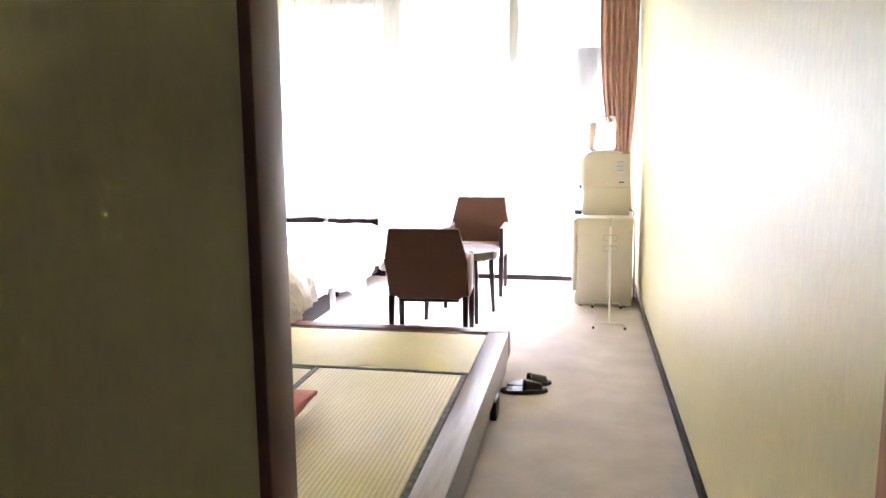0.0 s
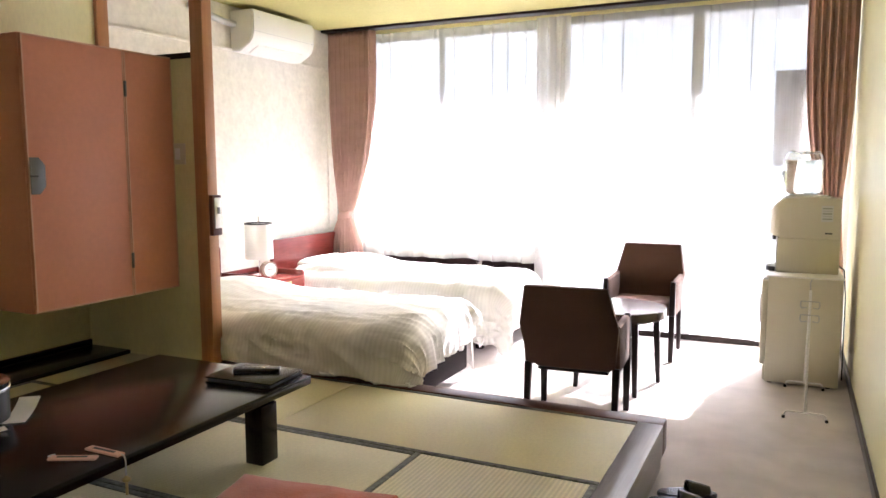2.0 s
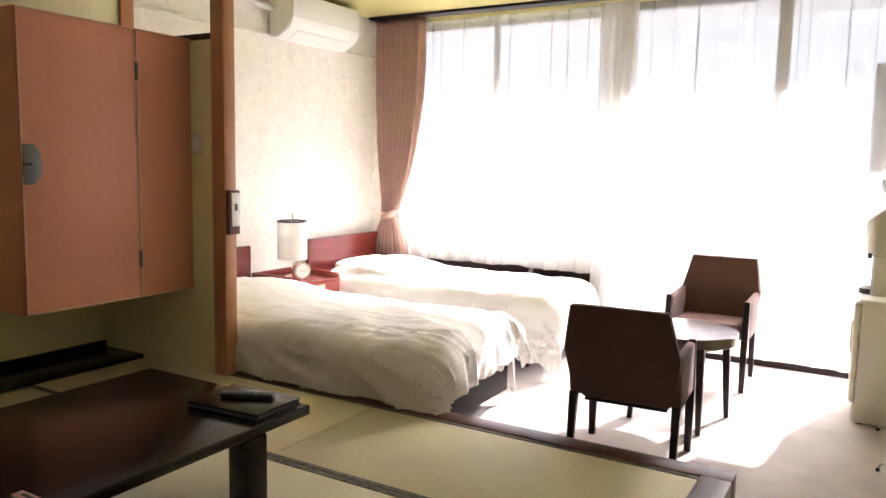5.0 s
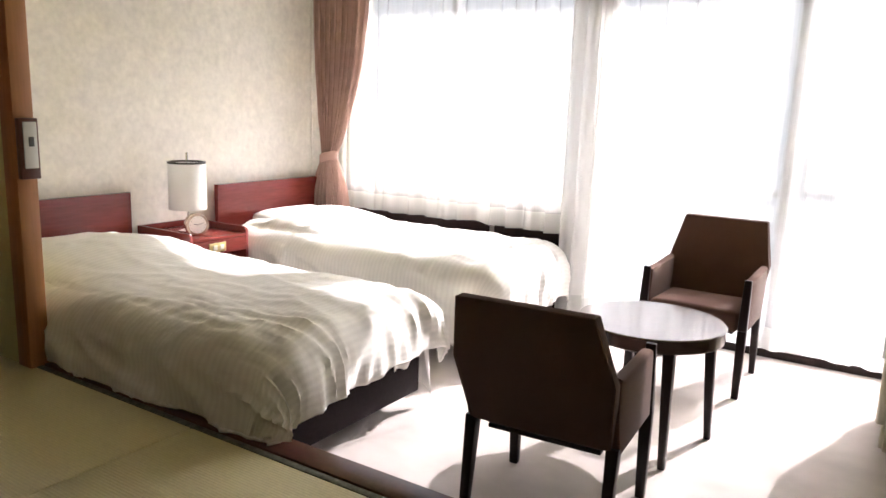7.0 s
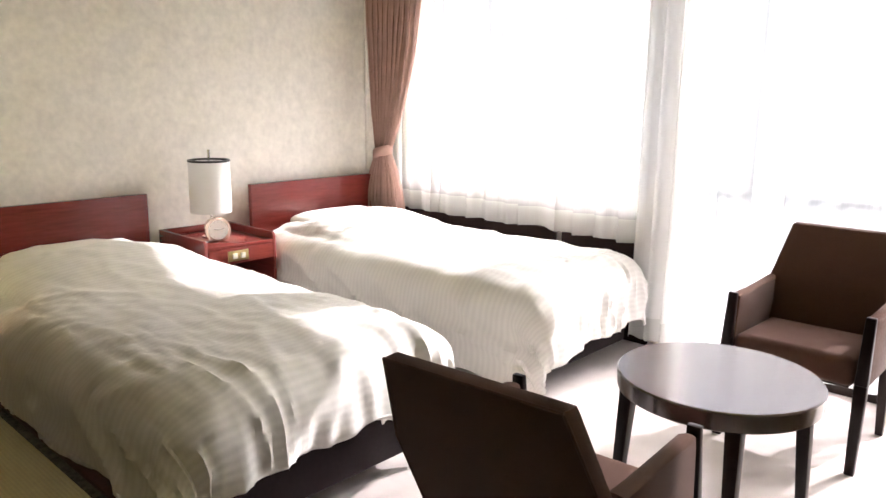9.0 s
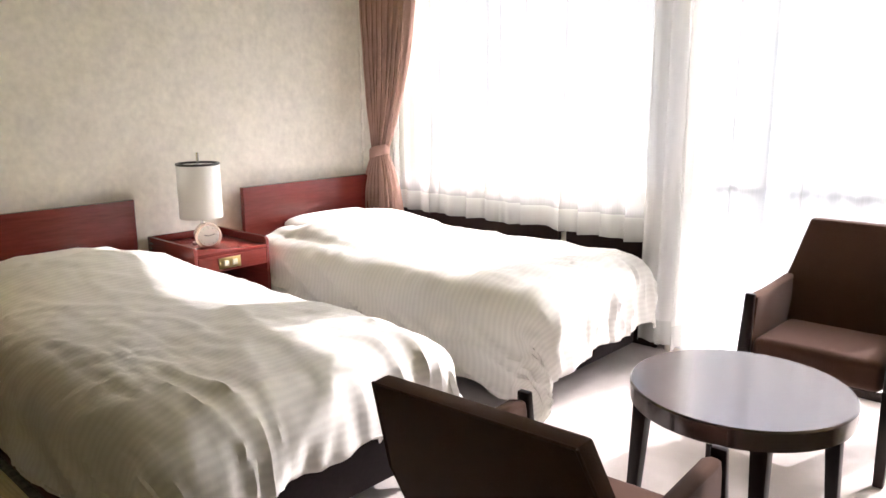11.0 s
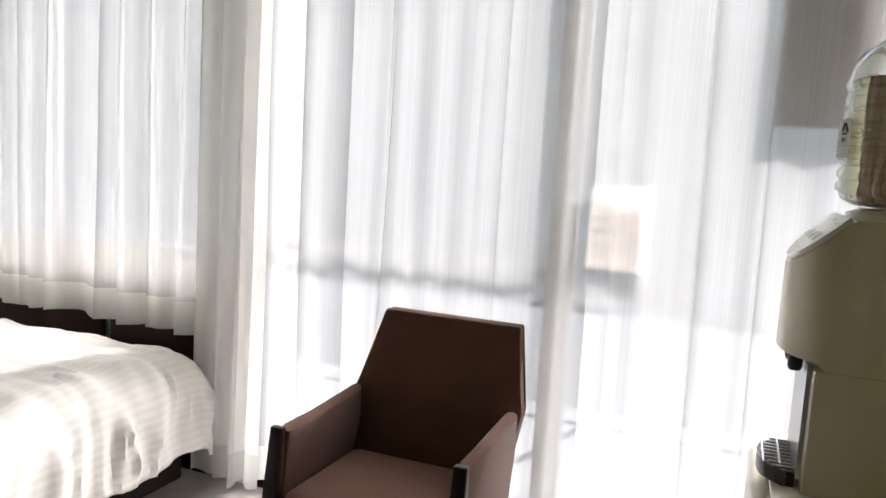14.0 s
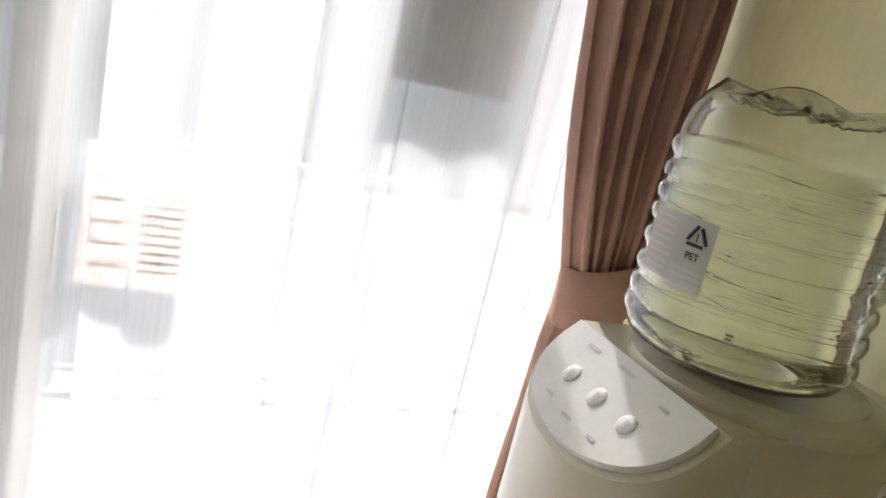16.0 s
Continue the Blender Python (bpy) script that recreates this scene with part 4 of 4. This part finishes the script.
tray = part("drip_tray", prism(bmesh.new(), [(0.046, 0.03), (0.046, 0.22), (0.03, 0.22)] + [(0.025 - 0.045 * math.sin(a), 0.125 + 0.09 * math.cos(a)) for a in [math.pi * k / 14 for k in range(15)]] + [(0.03, 0.03)], 2, 0.0, 0.032, 0.004), BLACK_PLASTIC, wd, "black drip tray")
for k in range(9):
    y = 0.045 + k * 0.02
    part("grille_bar", rod(bmesh.new(), (-0.014 + 0.9 * abs(y - 0.125) ** 1.5, y, 0.034), (0.044, y, 0.034), 0.0022, 6), STEEL, tray)
for x in (-0.01, 0.02):
    part("grille_bar", rod(bmesh.new(), (x, 0.05, 0.0365), (x, 0.2, 0.0365), 0.0022, 6), STEEL, tray)
part("seam", boxm(0.13, 0.1315, -0.0008, 0.0006, 0.26, 0.505), GREY_PLASTIC, wd)
part("bottle_collar", lathe(bmesh.new(), [(0.148, 0.515), (0.146, 0.53), (0.125, 0.538), (0.118, 0.53), (0.0, 0.528)], 48, centre=(0.237, 0.13)), DISPENSER_ENAMEL, wd)
st = part("label", boxm(0.322, 0.395, -0.0014, 0.0006, 0.36, 0.47), GREY_PLASTIC, wd, "grey printed sticker")
for i in range(5):
    part("print_line", boxm(0.33, 0.388, -0.0022, -0.0014, 0.375 + i * 0.018, 0.383 + i * 0.018), STEEL if i % 2 else PRINT_GREY, st)
part("label", boxm(0.35, 0.395, -0.0014, 0.0006, 0.275, 0.285), PRINT, wd)

bo = thing("water_bottle", "clear ribbed water bottle upside down on the dispenser", "bottle", (0.147, 7.335, 1.2975))


def ribs(a, i):
    return (0.0, 0.0040 * math.sin(3 * a + (i // 5) * 1.3) + 0.001 * math.sin(7 * a + (i // 5)))


prof = [(0.05, 0.0), (0.105, 0.004), (0.128, 0.016), (0.133, 0.028)]
z = 0.032
while z < 0.235:
    prof += [(0.1335, z), (0.1385, z + 0.004), (0.1405, z + 0.0115), (0.1385, z + 0.019), (0.1335, z + 0.023)]
    z += 0.0285
prof += [(0.134, 0.262), (0.13, 0.285), (0.118, 0.305), (0.1, 0.318), (0.07, 0.312), (0.04, 0.306), (0.0, 0.305)]
outer = len(prof)
prof = [(0.0, 0.0)] + prof + [(max(r - 0.002, 0.0), z + (0.002 if z < 0.02 else -0.002 if z > 0.28 else 0.0)) for r, z in prof[::-1]] + [(0.0, 0.002)]


def shell_wave(a, i):
    """Ribs on the sides and a five-lobed crown, the same inside and out."""
    k = i - 1 if i <= outer else 2 * outer - i
    if k >= outer - 4:
        return 0.0, 0.007 * math.cos(5 * a) if k < outer - 1 else 0.0
    return ribs(a, k) if 3 < k < outer - 7 else (0.0, 0.0)


part("shell", lathe(bmesh.new(), prof, 72, wob=shell_wave), BOTTLE, bo)
inner = [(0.0, 0.004), (0.1, 0.006), (0.123, 0.018)] + [(0.1295 + 0.0012 * math.sin(z * 220), z) for z in [0.03 + 0.0085 * k for k in range(26)]] + [(0.1295, 0.252), (0.0, 0.252)]
part("water", lathe(bmesh.new(), inner, 72), WATER, bo, "clear water inside")
# paper label bent round the bottle with its recycling mark
LA = math.radians(187)


def on_bottle(u, v, r):
    """A point of the label: u metres round, v metres up."""
    a = LA + u / 0.142
    return (r * math.cos(a), r * math.sin(a), v)


def label_strip(bm, u0, u1, v0, v1, r, n=10):
    g = [[bm.verts.new(on_bottle(u0 + (u1 - u0) * k / n, v, rr)) for k in range(n + 1)] for rr, v in ((r, v0), (r, v1), (r - 0.0006, v1), (r - 0.0006, v0))]
    for a, b in zip(g, g[1:] + g[:1]):
        for k in range(n):
            bm.faces.new((a[k], a[k + 1], b[k + 1], b[k]))
    return bm


lb = part("label", label_strip(bmesh.new(), -0.05, 0.045, 0.098, 0.172, 0.1438), FILM, bo, "white printed label")
bm = bmesh.new()
for k in range(3):
    a0 = math.radians(90 + 120 * k)
    a1 = math.radians(90 + 120 * (k + 1))
    p, q = (0.016 * math.cos(a0), 0.016 * math.sin(a0)), (0.016 * math.cos(a1), 0.016 * math.sin(a1))
    for i in range(6):
        f0, f1 = 0.12 + 0.7 * i / 6, 0.12 + 0.7 * (i + 1) / 6
        rod(bm, on_bottle(0.025 + p[0] + (q[0] - p[0]) * f0, 0.152 + p[1] + (q[1] - p[1]) * f0, 0.1446), on_bottle(0.025 + p[0] + (q[0] - p[0]) * f1, 0.152 + p[1] + (q[1] - p[1]) * f1, 0.1446), 0.0019, 6)
part("recycling_mark", bm, PRINT, lb)


def letters(text, size, parent, place, material):
    cu = bpy.data.curves.new("text", "FONT")
    cu.body, cu.size, cu.extrude, cu.align_x = text, size, 0.0004, "CENTER"
    tmp = bpy.data.objects.new("text", cu)
    scene.collection.objects.link(tmp)
    me = bpy.data.meshes.new_from_object(tmp.evaluated_get(bpy.context.evaluated_depsgraph_get()))
    bpy.data.objects.remove(tmp)
    for v in me.vertices:
        v.co = place(v.co)
    me.materials.append(material)
    ob = new("lettering", me)
    ob.parent = parent
    return ob


letters("1", 0.015, lb, lambda c: Vector(on_bottle(0.025 + c.x, 0.147 + c.y, 0.1446 + c.z)), PRINT)
letters("PET", 0.011, lb, lambda c: Vector(on_bottle(0.025 + c.x, 0.128 + c.y, 0.1446 + c.z)), PRINT)
for i in range(4):
    part("print_line", label_strip(bmesh.new(), 0.0, 0.045, 0.092 + i * 0.007, 0.096 + i * 0.007, 0.1444), GREY_PLASTIC, lb)
for i in range(9):
    part("print_line", label_strip(bmesh.new(), -0.044, -0.006, 0.098 + i * 0.008, 0.101 + i * 0.008, 0.1444), GREY_PLASTIC if i % 3 else PRINT_RED, lb)

for ch in bo.children:
    ch.data.transform(Matrix.Diagonal((0.93, 0.93, 0.95, 1.0)))
    for sub in ch.children:
        sub.data.transform(Matrix.Diagonal((0.93, 0.93, 0.95, 1.0)))

cb = thing("power_cord", "black power cord behind the dispenser", "cord")
part("cord", pipe(bmesh.new(), [(0.362, 7.3, 0.80), (0.40, 7.3, 0.805), (0.435, 7.28, 0.78), (0.45, 7.27, 0.6), (0.452, 7.26, 0.2), (0.455, 7.27, 0.006)], 0.005), BLACK_PLASTIC, cb)

# ---- hanger stand ----
hs = thing("hanger_stand", "thin white folding hanger stand with hooks on the carpet", "stand", (0.215, 6.27, 0))
part("pole", rod(bmesh.new(), (0, 0.005, 0.042), (0, 0.16, 0.755), 0.0075), WHITE_PLASTIC, hs)
part("pole", rod(bmesh.new(), (0.0, 0.68, 0.042), (0.0, 0.172, 0.745), 0.006), WHITE_PLASTIC, hs)
for y in (0.0, 0.69):
    ft = part("foot_bar", pipe(bmesh.new(), [(-0.115, y, 0.012), (-0.108, y, 0.038), (-0.095, y, 0.045), (0.095, y, 0.045), (0.108, y, 0.038), (0.115, y, 0.012)], 0.0055), WHITE_PLASTIC, hs)
    for s in (-1, 1):
        part("rubber_foot", lathe(bmesh.new(), [(0.009, 0), (0.009, 0.014), (0.006, 0.018), (0, 0.018)], 12, centre=(s * 0.116, y)), RUBBER, ft)
for z in (0.69, 0.61):
    y = 0.005 + 0.155 * (z - 0.042) / 0.713
    for s in (-1, 1):
        part("hook", pipe(bmesh.new(), [(0, y - 0.008, z), (s * 0.05, y - 0.008, z), (s * 0.052, y - 0.008, z - 0.03), (s * 0.044, y - 0.008, z - 0.042), (s * 0.015, y - 0.012, z - 0.036)], 0.0035), STEEL, hs)
part("top_hook", pipe(bmesh.new(), [(0, 0.158, 0.75), (-0.004, 0.158, 0.80), (0.004, 0.158, 0.82)], 0.004), STEEL, hs)


# ---- slippers ----
def slipper(x, y, turn):
    s = thing("slipper", "black leather house slipper on the carpet", "slipper", (x, y, 0), turn, group="pair of slippers")
    sole = [(0.047 * math.cos(a) * (1 - 0.14 * math.sin(a)), 0.135 * math.sin(a)) for a in [2 * math.pi * k / 28 for k in range(28)]]
    part("sole", prism(bmesh.new(), sole, 2, 0.0, 0.016, 0.003), RUBBER, s)
    part("insole", prism(bmesh.new(), [(px * 0.94, py * 0.97) for px, py in sole], 2, 0.0162, 0.022, 0.002), BLACK_LEATHER, s)
    bm = bmesh.new()
    g = []
    for i in range(9):
        v = -0.005 + 0.105 * i / 8
        w = 0.049 * (1 - 0.14 * v / 0.135) * math.sqrt(max(0.05, 1 - (v / 0.14) ** 2)) + 0.002
        h = 0.062 - 0.28 * max(v - 0.01, 0) ** 1.0
        g.append([bm.verts.new((w * math.cos(math.pi * k / 12), v, 0.014 + h * math.sin(math.pi * k / 12))) for k in range(13)])
    for a, b in zip(g, g[1:]):
        for k in range(12):
            bm.faces.new((a[k], a[k + 1], b[k + 1], b[k]))
    up = part("upper", bm, BLACK_LEATHER, s)
    up.modifiers.new("thickness", "SOLIDIFY").thickness = 0.006


slipper(-0.30, 4.79, -80)
slipper(-0.28, 4.91, -70)

# ---- low table and what lies on it ----
lt = thing("low_table", "black-brown lacquered low table on the mats", "table", (-1.785, 4.13, 0.2565))
part("tabletop", boxm(-0.9, 0.0, -1.52, 0.0, 0.292, 0.33, bevel=0.006), TABLE_WOOD, lt)
part("apron", boxm(-0.82, -0.08, -1.44, -0.08, 0.255, 0.2915, bevel=0.004), TABLE_WOOD, lt)
for x in (-0.84, -0.155):
    for y in (-1.36, -0.265):
        part("leg", boxm(x, x + 0.09, y, y + 0.105, 0.0, 0.2549, bevel=0.006), TABLE_WOOD, lt)
ZTT = 0.2565 + 0.3305
fo = thing("folder", "black leather guest folder on the low table", "folder", (-1.975, 3.985, ZTT), 4)
part("cover", boxm(-0.17, 0.16, -0.12, 0.125, 0.0, 0.005, bevel=0.002), BLACK_LEATHER, fo)
part("pages", boxm(-0.16, 0.155, -0.115, 0.12, 0.0055, 0.018), PRINT, fo, "dark inner leaves")
part("cover", boxm(-0.17, 0.16, -0.12, 0.125, 0.0185, 0.026, bevel=0.002), BLACK_LEATHER, fo)
rm = thing("remote_control", "black remote control on the folder", "remote", (-1.975, 4.0, ZTT + 0.0262), -62)
part("body", boxm(-0.024, 0.024, -0.1, 0.1, 0.0, 0.02, bevel=0.006, seg=3), BLACK_PLASTIC, rm)
for i in range(6):
    for j in range(3):
        part("button", lathe(bmesh.new(), [(0.0045, 0.0195), (0.0045, 0.022), (0, 0.0225)], 10, centre=(-0.013 + j * 0.013, -0.07 + i * 0.02)), GREY_PLASTIC if (i, j) == (5, 1) else GUNMETAL, rm)


def key(x, y, turn, hang):
    k = thing("room_key", "brass key on a pink wooden tag on the low table", "key", (x, y, ZTT), turn, group="room keys")
    tg = part("tag", boxm(-0.075, 0.075, -0.016, 0.016, 0.0, 0.008, bevel=0.003), TAG_WOOD, k)
    part("stripe", boxm(-0.05, 0.045, -0.006, 0.006, 0.0081, 0.0088), PRINT, tg)
    if hang:
        part("chain", pipe(bmesh.new(), [(0.072, 0, 0.006), (0.085, 0.0, 0.006), (0.092, 0.0, -0.01), (0.092, 0, -0.06)], 0.0025, 6), STEEL, k)
        part("key_blade", boxm(0.089, 0.095, -0.004, 0.004, -0.125, -0.08, bevel=0.001), BRASS, k)
        part("key_head", lathe(bmesh.new(), [(0.0, -0.084), (0.013, -0.078), (0.014, -0.07), (0.0, -0.06)], 14, centre=(0.092, 0)), BRASS, k)
    else:
        part("chain", pipe(bmesh.new(), [(-0.07, 0, 0.009), (-0.085, 0.015, 0.004), (-0.07, 0.03, 0.004)], 0.0025, 6), STEEL, k)


key(-1.912, 3.032, 26, False)
key(-1.868, 3.114, 0, True)
tc_ = thing("tea_canister_tray", "black lacquered round tea box with steel rim on the table", "tea box", (-2.545, 3.085, ZTT))
part("bowl", lathe(bmesh.new(), [(0.13, 0), (0.147, 0.01), (0.15, 0.13)], 48), BLACK_PLASTIC, tc_, "polished black side")
part("rim", lathe(bmesh.new(), [(0.1505, 0.118), (0.153, 0.121), (0.153, 0.127), (0.1505, 0.13)], 48), CHROME, tc_, "steel rim")
part("lid", lathe(bmesh.new(), [(0.152, 0.1305), (0.154, 0.146), (0.144, 0.152), (0.0, 0.154)], 48), TABLE_WOOD, tc_, "black lacquered lid")
for (x, y, a, w, l, curl) in ((-2.385, 3.0, 69, 0.045, 0.23, 0.008), (-2.46, 3.25, 130, 0.075, 0.22, 0.03)):
    pa = thing("paper_slip", "folded white paper slip beside the tea box", "paper", (x, y, ZTT + 0.001), a, group="paper slips")
    bm = bmesh.new()
    g = [[bm.verts.new((-l / 2 + l * i / 8, s * w / 2, 0.003 + curl * (i / 8) ** 3 + t)) for i in range(9)] for s, t in ((-1, 0), (1, 0), (1, -0.0012), (-1, -0.0012))]
    for p, q in zip(g, g[1:] + g[:1]):
        for i in range(8):
            bm.faces.new((p[i], p[i + 1], q[i + 1], q[i]))
    part("sheet", bm, PAPER_WHITE, pa)

# things on the wall ledge
bx = thing("tea_cupboard", "dark brown wooden box on the wall ledge", "box", (-4.255, 3.27, 0.2765))
part("body", boxm(0.0, 0.3, 0.0, 0.66, 0.0, 0.345, bevel=0.006), POST_WOOD, bx)
part("lid", boxm(-0.0, 0.305, -0.005, 0.665, 0.3455, 0.36, bevel=0.004), POST_WOOD, bx)
ti = thing("tissue_box", "black tissue box with a white tissue on the wooden box", "tissue box", (-4.12, 3.72, 0.637), 8)
part("body", boxm(-0.06, 0.06, -0.13, 0.13, 0, 0.08, bevel=0.008), BLACK_LEATHER, ti)
bm = bmesh.new()
for a, b in (((-0.03, -0.04, 0.08), (0.03, 0.03, 0.14)), ((0.03, 0.0, 0.08), (-0.01, 0.06, 0.13))):
    v = [bm.verts.new(p) for p in ((a[0], a[1], a[2]), (b[0], a[1] + 0.02, a[2]), (b[0], b[1], b[2]), (a[0] + 0.01, b[1] - 0.02, b[2] - 0.02))]
    bm.faces.new(v)
ts = part("tissue", bm, PAPER_WHITE, ti)
ts.modifiers.new("thickness", "SOLIDIFY").thickness = 0.002
bk = thing("booklet", "cream paper booklet on the wooden box", "booklet", (-4.07, 3.44, 0.637), -14)
part("pages", boxm(-0.08, 0.08, -0.11, 0.11, 0, 0.012, bevel=0.002), PAPER_YELLOW, bk)
jr = thing("thermos_jar", "smoky brown glass jar with dark lid on the wall ledge", "jar", (-4.12, 4.06, 0.2765))
part("jar", lathe(bmesh.new(), [(0.062, 0), (0.07, 0.008), (0.072, 0.02), (0.07, 0.2), (0.064, 0.225)], 32), JAR_GLASS, jr)
part("lid", lathe(bmesh.new(), [(0.07, 0.2255), (0.073, 0.232), (0.072, 0.262), (0.06, 0.272), (0, 0.274)], 32), POST_WOOD, jr, "dark lid")
part("base_ring", lathe(bmesh.new(), [(0.0735, 0.003), (0.075, 0.007), (0.0735, 0.012)], 32), STEEL, jr)

# ---- floor cushion ----
cu = thing("floor_cushion", "red-orange square floor cushion on the mats", "cushion", (-1.385, 3.34, 0.2565), 8)
bm = bmesh.new()
bmesh.ops.create_uvsphere(bm, u_segments=56, v_segments=28, radius=1)
for v in bm.verts:
    x, y, z = v.co
    r = max(abs(x), abs(y), 1e-6)
    k = math.hypot(x, y) / r if math.hypot(x, y) > 1e-6 else 1
    sx, sy = x * k, y * k
    e = max(abs(sx), abs(sy))
    pin = 1 + 0.10 * (abs(sx) * abs(sy)) ** 2 - 0.035 * (1 - (abs(sx * sy)) ** 0.5) * e ** 6
    h = 0.074 * math.copysign(abs(z) ** 0.8, z) * (1 - 0.45 * (abs(sx * sy)) ** 1.5)
    v.co = (0.285 * sx * pin, 0.30 * sy * pin, 0.076 + h + 0.006 * n3(sx * 3, sy * 3, 2) + 0.004 * n3(sx * 9, sy * 9, 5))
part("cover", bm, CUSHION, cu)
part("seam", pipe(bmesh.new(), [(0.285 * a * 1.06, 0.30 * b * 1.06, 0.076) for a, b in ((-1, -1), (0, -0.93), (1, -1), (0.93, 0), (1, 1), (0, 0.93), (-1, 1), (-0.93, 0), (-1, -1))], 0.003, 6), CUSHION, cu)

# ---- hanging cabinet ----
cab = thing("wall_cabinet", "salmon wall cabinet with a grey lock plate hung above the ledge", "cabinet", (0, 0, 0))
x0, x1, ya, yb, za, zb = XL + 0.001, -3.455, 4.03, 5.028, 0.735, 2.175
ym = 4.665
part("body", boxm(x0, x1, ya, yb, za, zb, bevel=0.003), SALMON, cab)
for a, b in ((ya + 0.003, ym - 0.002), (ym + 0.002, yb - 0.003)):
    d = part("door", boxm(x1 + 0.001, x1 + 0.02, a, b, za + 0.004, zb - 0.004, bevel=0.002), SALMON, cab)
    e = 0.009
    for q in ((a, b, za + 0.004, za + 0.004 + e), (a, b, zb - 0.004 - e, zb - 0.004), (a, a + e, za + 0.0135, zb - 0.0135), (b - e, b, za + 0.0135, zb - 0.0135)):
        part("edging", boxm(x1 + 0.0203, x1 + 0.023, q[0], q[1], q[2], q[3], bevel=0.001), SALMON_EDGE, d, "pale salmon edging")
for z in (0.95, 1.95):
    part("hinge", rod(bmesh.new(), (x1 + 0.024, ym, z - 0.045), (x1 + 0.024, ym, z + 0.045), 0.009), GUNMETAL, cab, "dark hinge")
lk = part("lock_plate", prism(bmesh.new(), [(4.04, 1.36), (4.09, 1.36), (4.125, 1.40), (4.125, 1.51), (4.09, 1.55), (4.04, 1.55)], 0, x1 + 0.0235, x1 + 0.028, 0.001), GUNMETAL, cab, "grey metal lock plate")
part("latch", rod(bmesh.new(), (x1 + 0.034, 4.035, 1.455), (x1 + 0.034, 4.075, 1.455), 0.006), BLACK_PLASTIC, lk)

# ---- air conditioner ----
ac = thing("air_conditioner", "white wall air conditioner high on the wall above the beds", "air conditioner", (XL + 0.002, 6.55, 2.47))
ol = [(0, 0.0), (0.1, 0.0), (0.2, 0.06), (0.235, 0.10), (0.25, 0.16), (0.25, 0.30), (0.235, 0.335), (0, 0.335)]
bm = bmesh.new()
A = [bm.verts.new((p[0], 0.0, p[1])) for p in ol]
B = [bm.verts.new((p[0], 0.87, p[1])) for p in ol]
fs = [bm.faces.new(A), bm.faces.new(B[::-1])]
for i in range(len(ol)):
    j = (i + 1) % len(ol)
    bm.faces.new((A[j], A[i], B[i], B[j]))
bmesh.ops.bevel(bm, geom=list(set(fs[0].edges) | set(fs[1].edges)), offset=0.01, segments=2, affect="EDGES")
part("body", bm, WHITE_PLASTIC, ac)
part("louver", hexa(bmesh.new(), [(0.105, 0.12, -0.006), (0.205, 0.12, 0.052), (0.205, 0.75, 0.052), (0.105, 0.75, -0.006)], [(0.102, 0.12, 0.002), (0.2, 0.12, 0.06), (0.2, 0.75, 0.06), (0.102, 0.75, 0.002)]), WHITE_PLASTIC, ac, "air flap")
part("slot", boxm(0.245, 0.2515, 0.02, 0.85, 0.155, 0.159), GREY_PLASTIC, ac)
part("badge", boxm(0.2505, 0.252, 0.06, 0.09, 0.27, 0.275), GREY_PLASTIC, ac)
part("intake", boxm(0.03, 0.2, 0.05, 0.82, 0.3355, 0.34), GREY_PLASTIC, ac)
pp = thing("pipe_cover", "white pipe cover beside the air conditioner", "pipe", (XL + 0.002, 6.2, 2.66))
part("pipe", pipe(bmesh.new(), [(0.05, 0.348, 0.03), (0.06, 0.2, 0.03), (0.06, 0.0, 0.06), (0.02, -0.15, 0.1)], 0.028, 12), GREY_PLASTIC, pp)
part("collar", boxm(0.0, 0.1, -0.02, 0.02, 0.02, 0.12, bevel=0.006), WHITE_PLASTIC, pp)

# ---- ceiling light ----
cl = thing("ceiling_light", "white rectangular ceiling light with a black backing, unlit", "ceiling light", (-0.79, 6.53, 2.72))
part("backing", boxm(-0.25, 0.25, -0.41, 0.41, 0.092, 0.13, bevel=0.004), BLACK_PLASTIC, cl, "black backing plate")
bm = hexa(bmesh.new(), [(-0.265, -0.43, 0), (0.265, -0.43, 0), (0.265, 0.43, 0), (-0.265, 0.43, 0)], [(-0.285, -0.45, 0.0915), (0.285, -0.45, 0.0915), (0.285, 0.45, 0.0915), (-0.285, 0.45, 0.0915)], 0.012)
part("diffuser", bm, SHADE_WHITE, cl, "white diffuser")
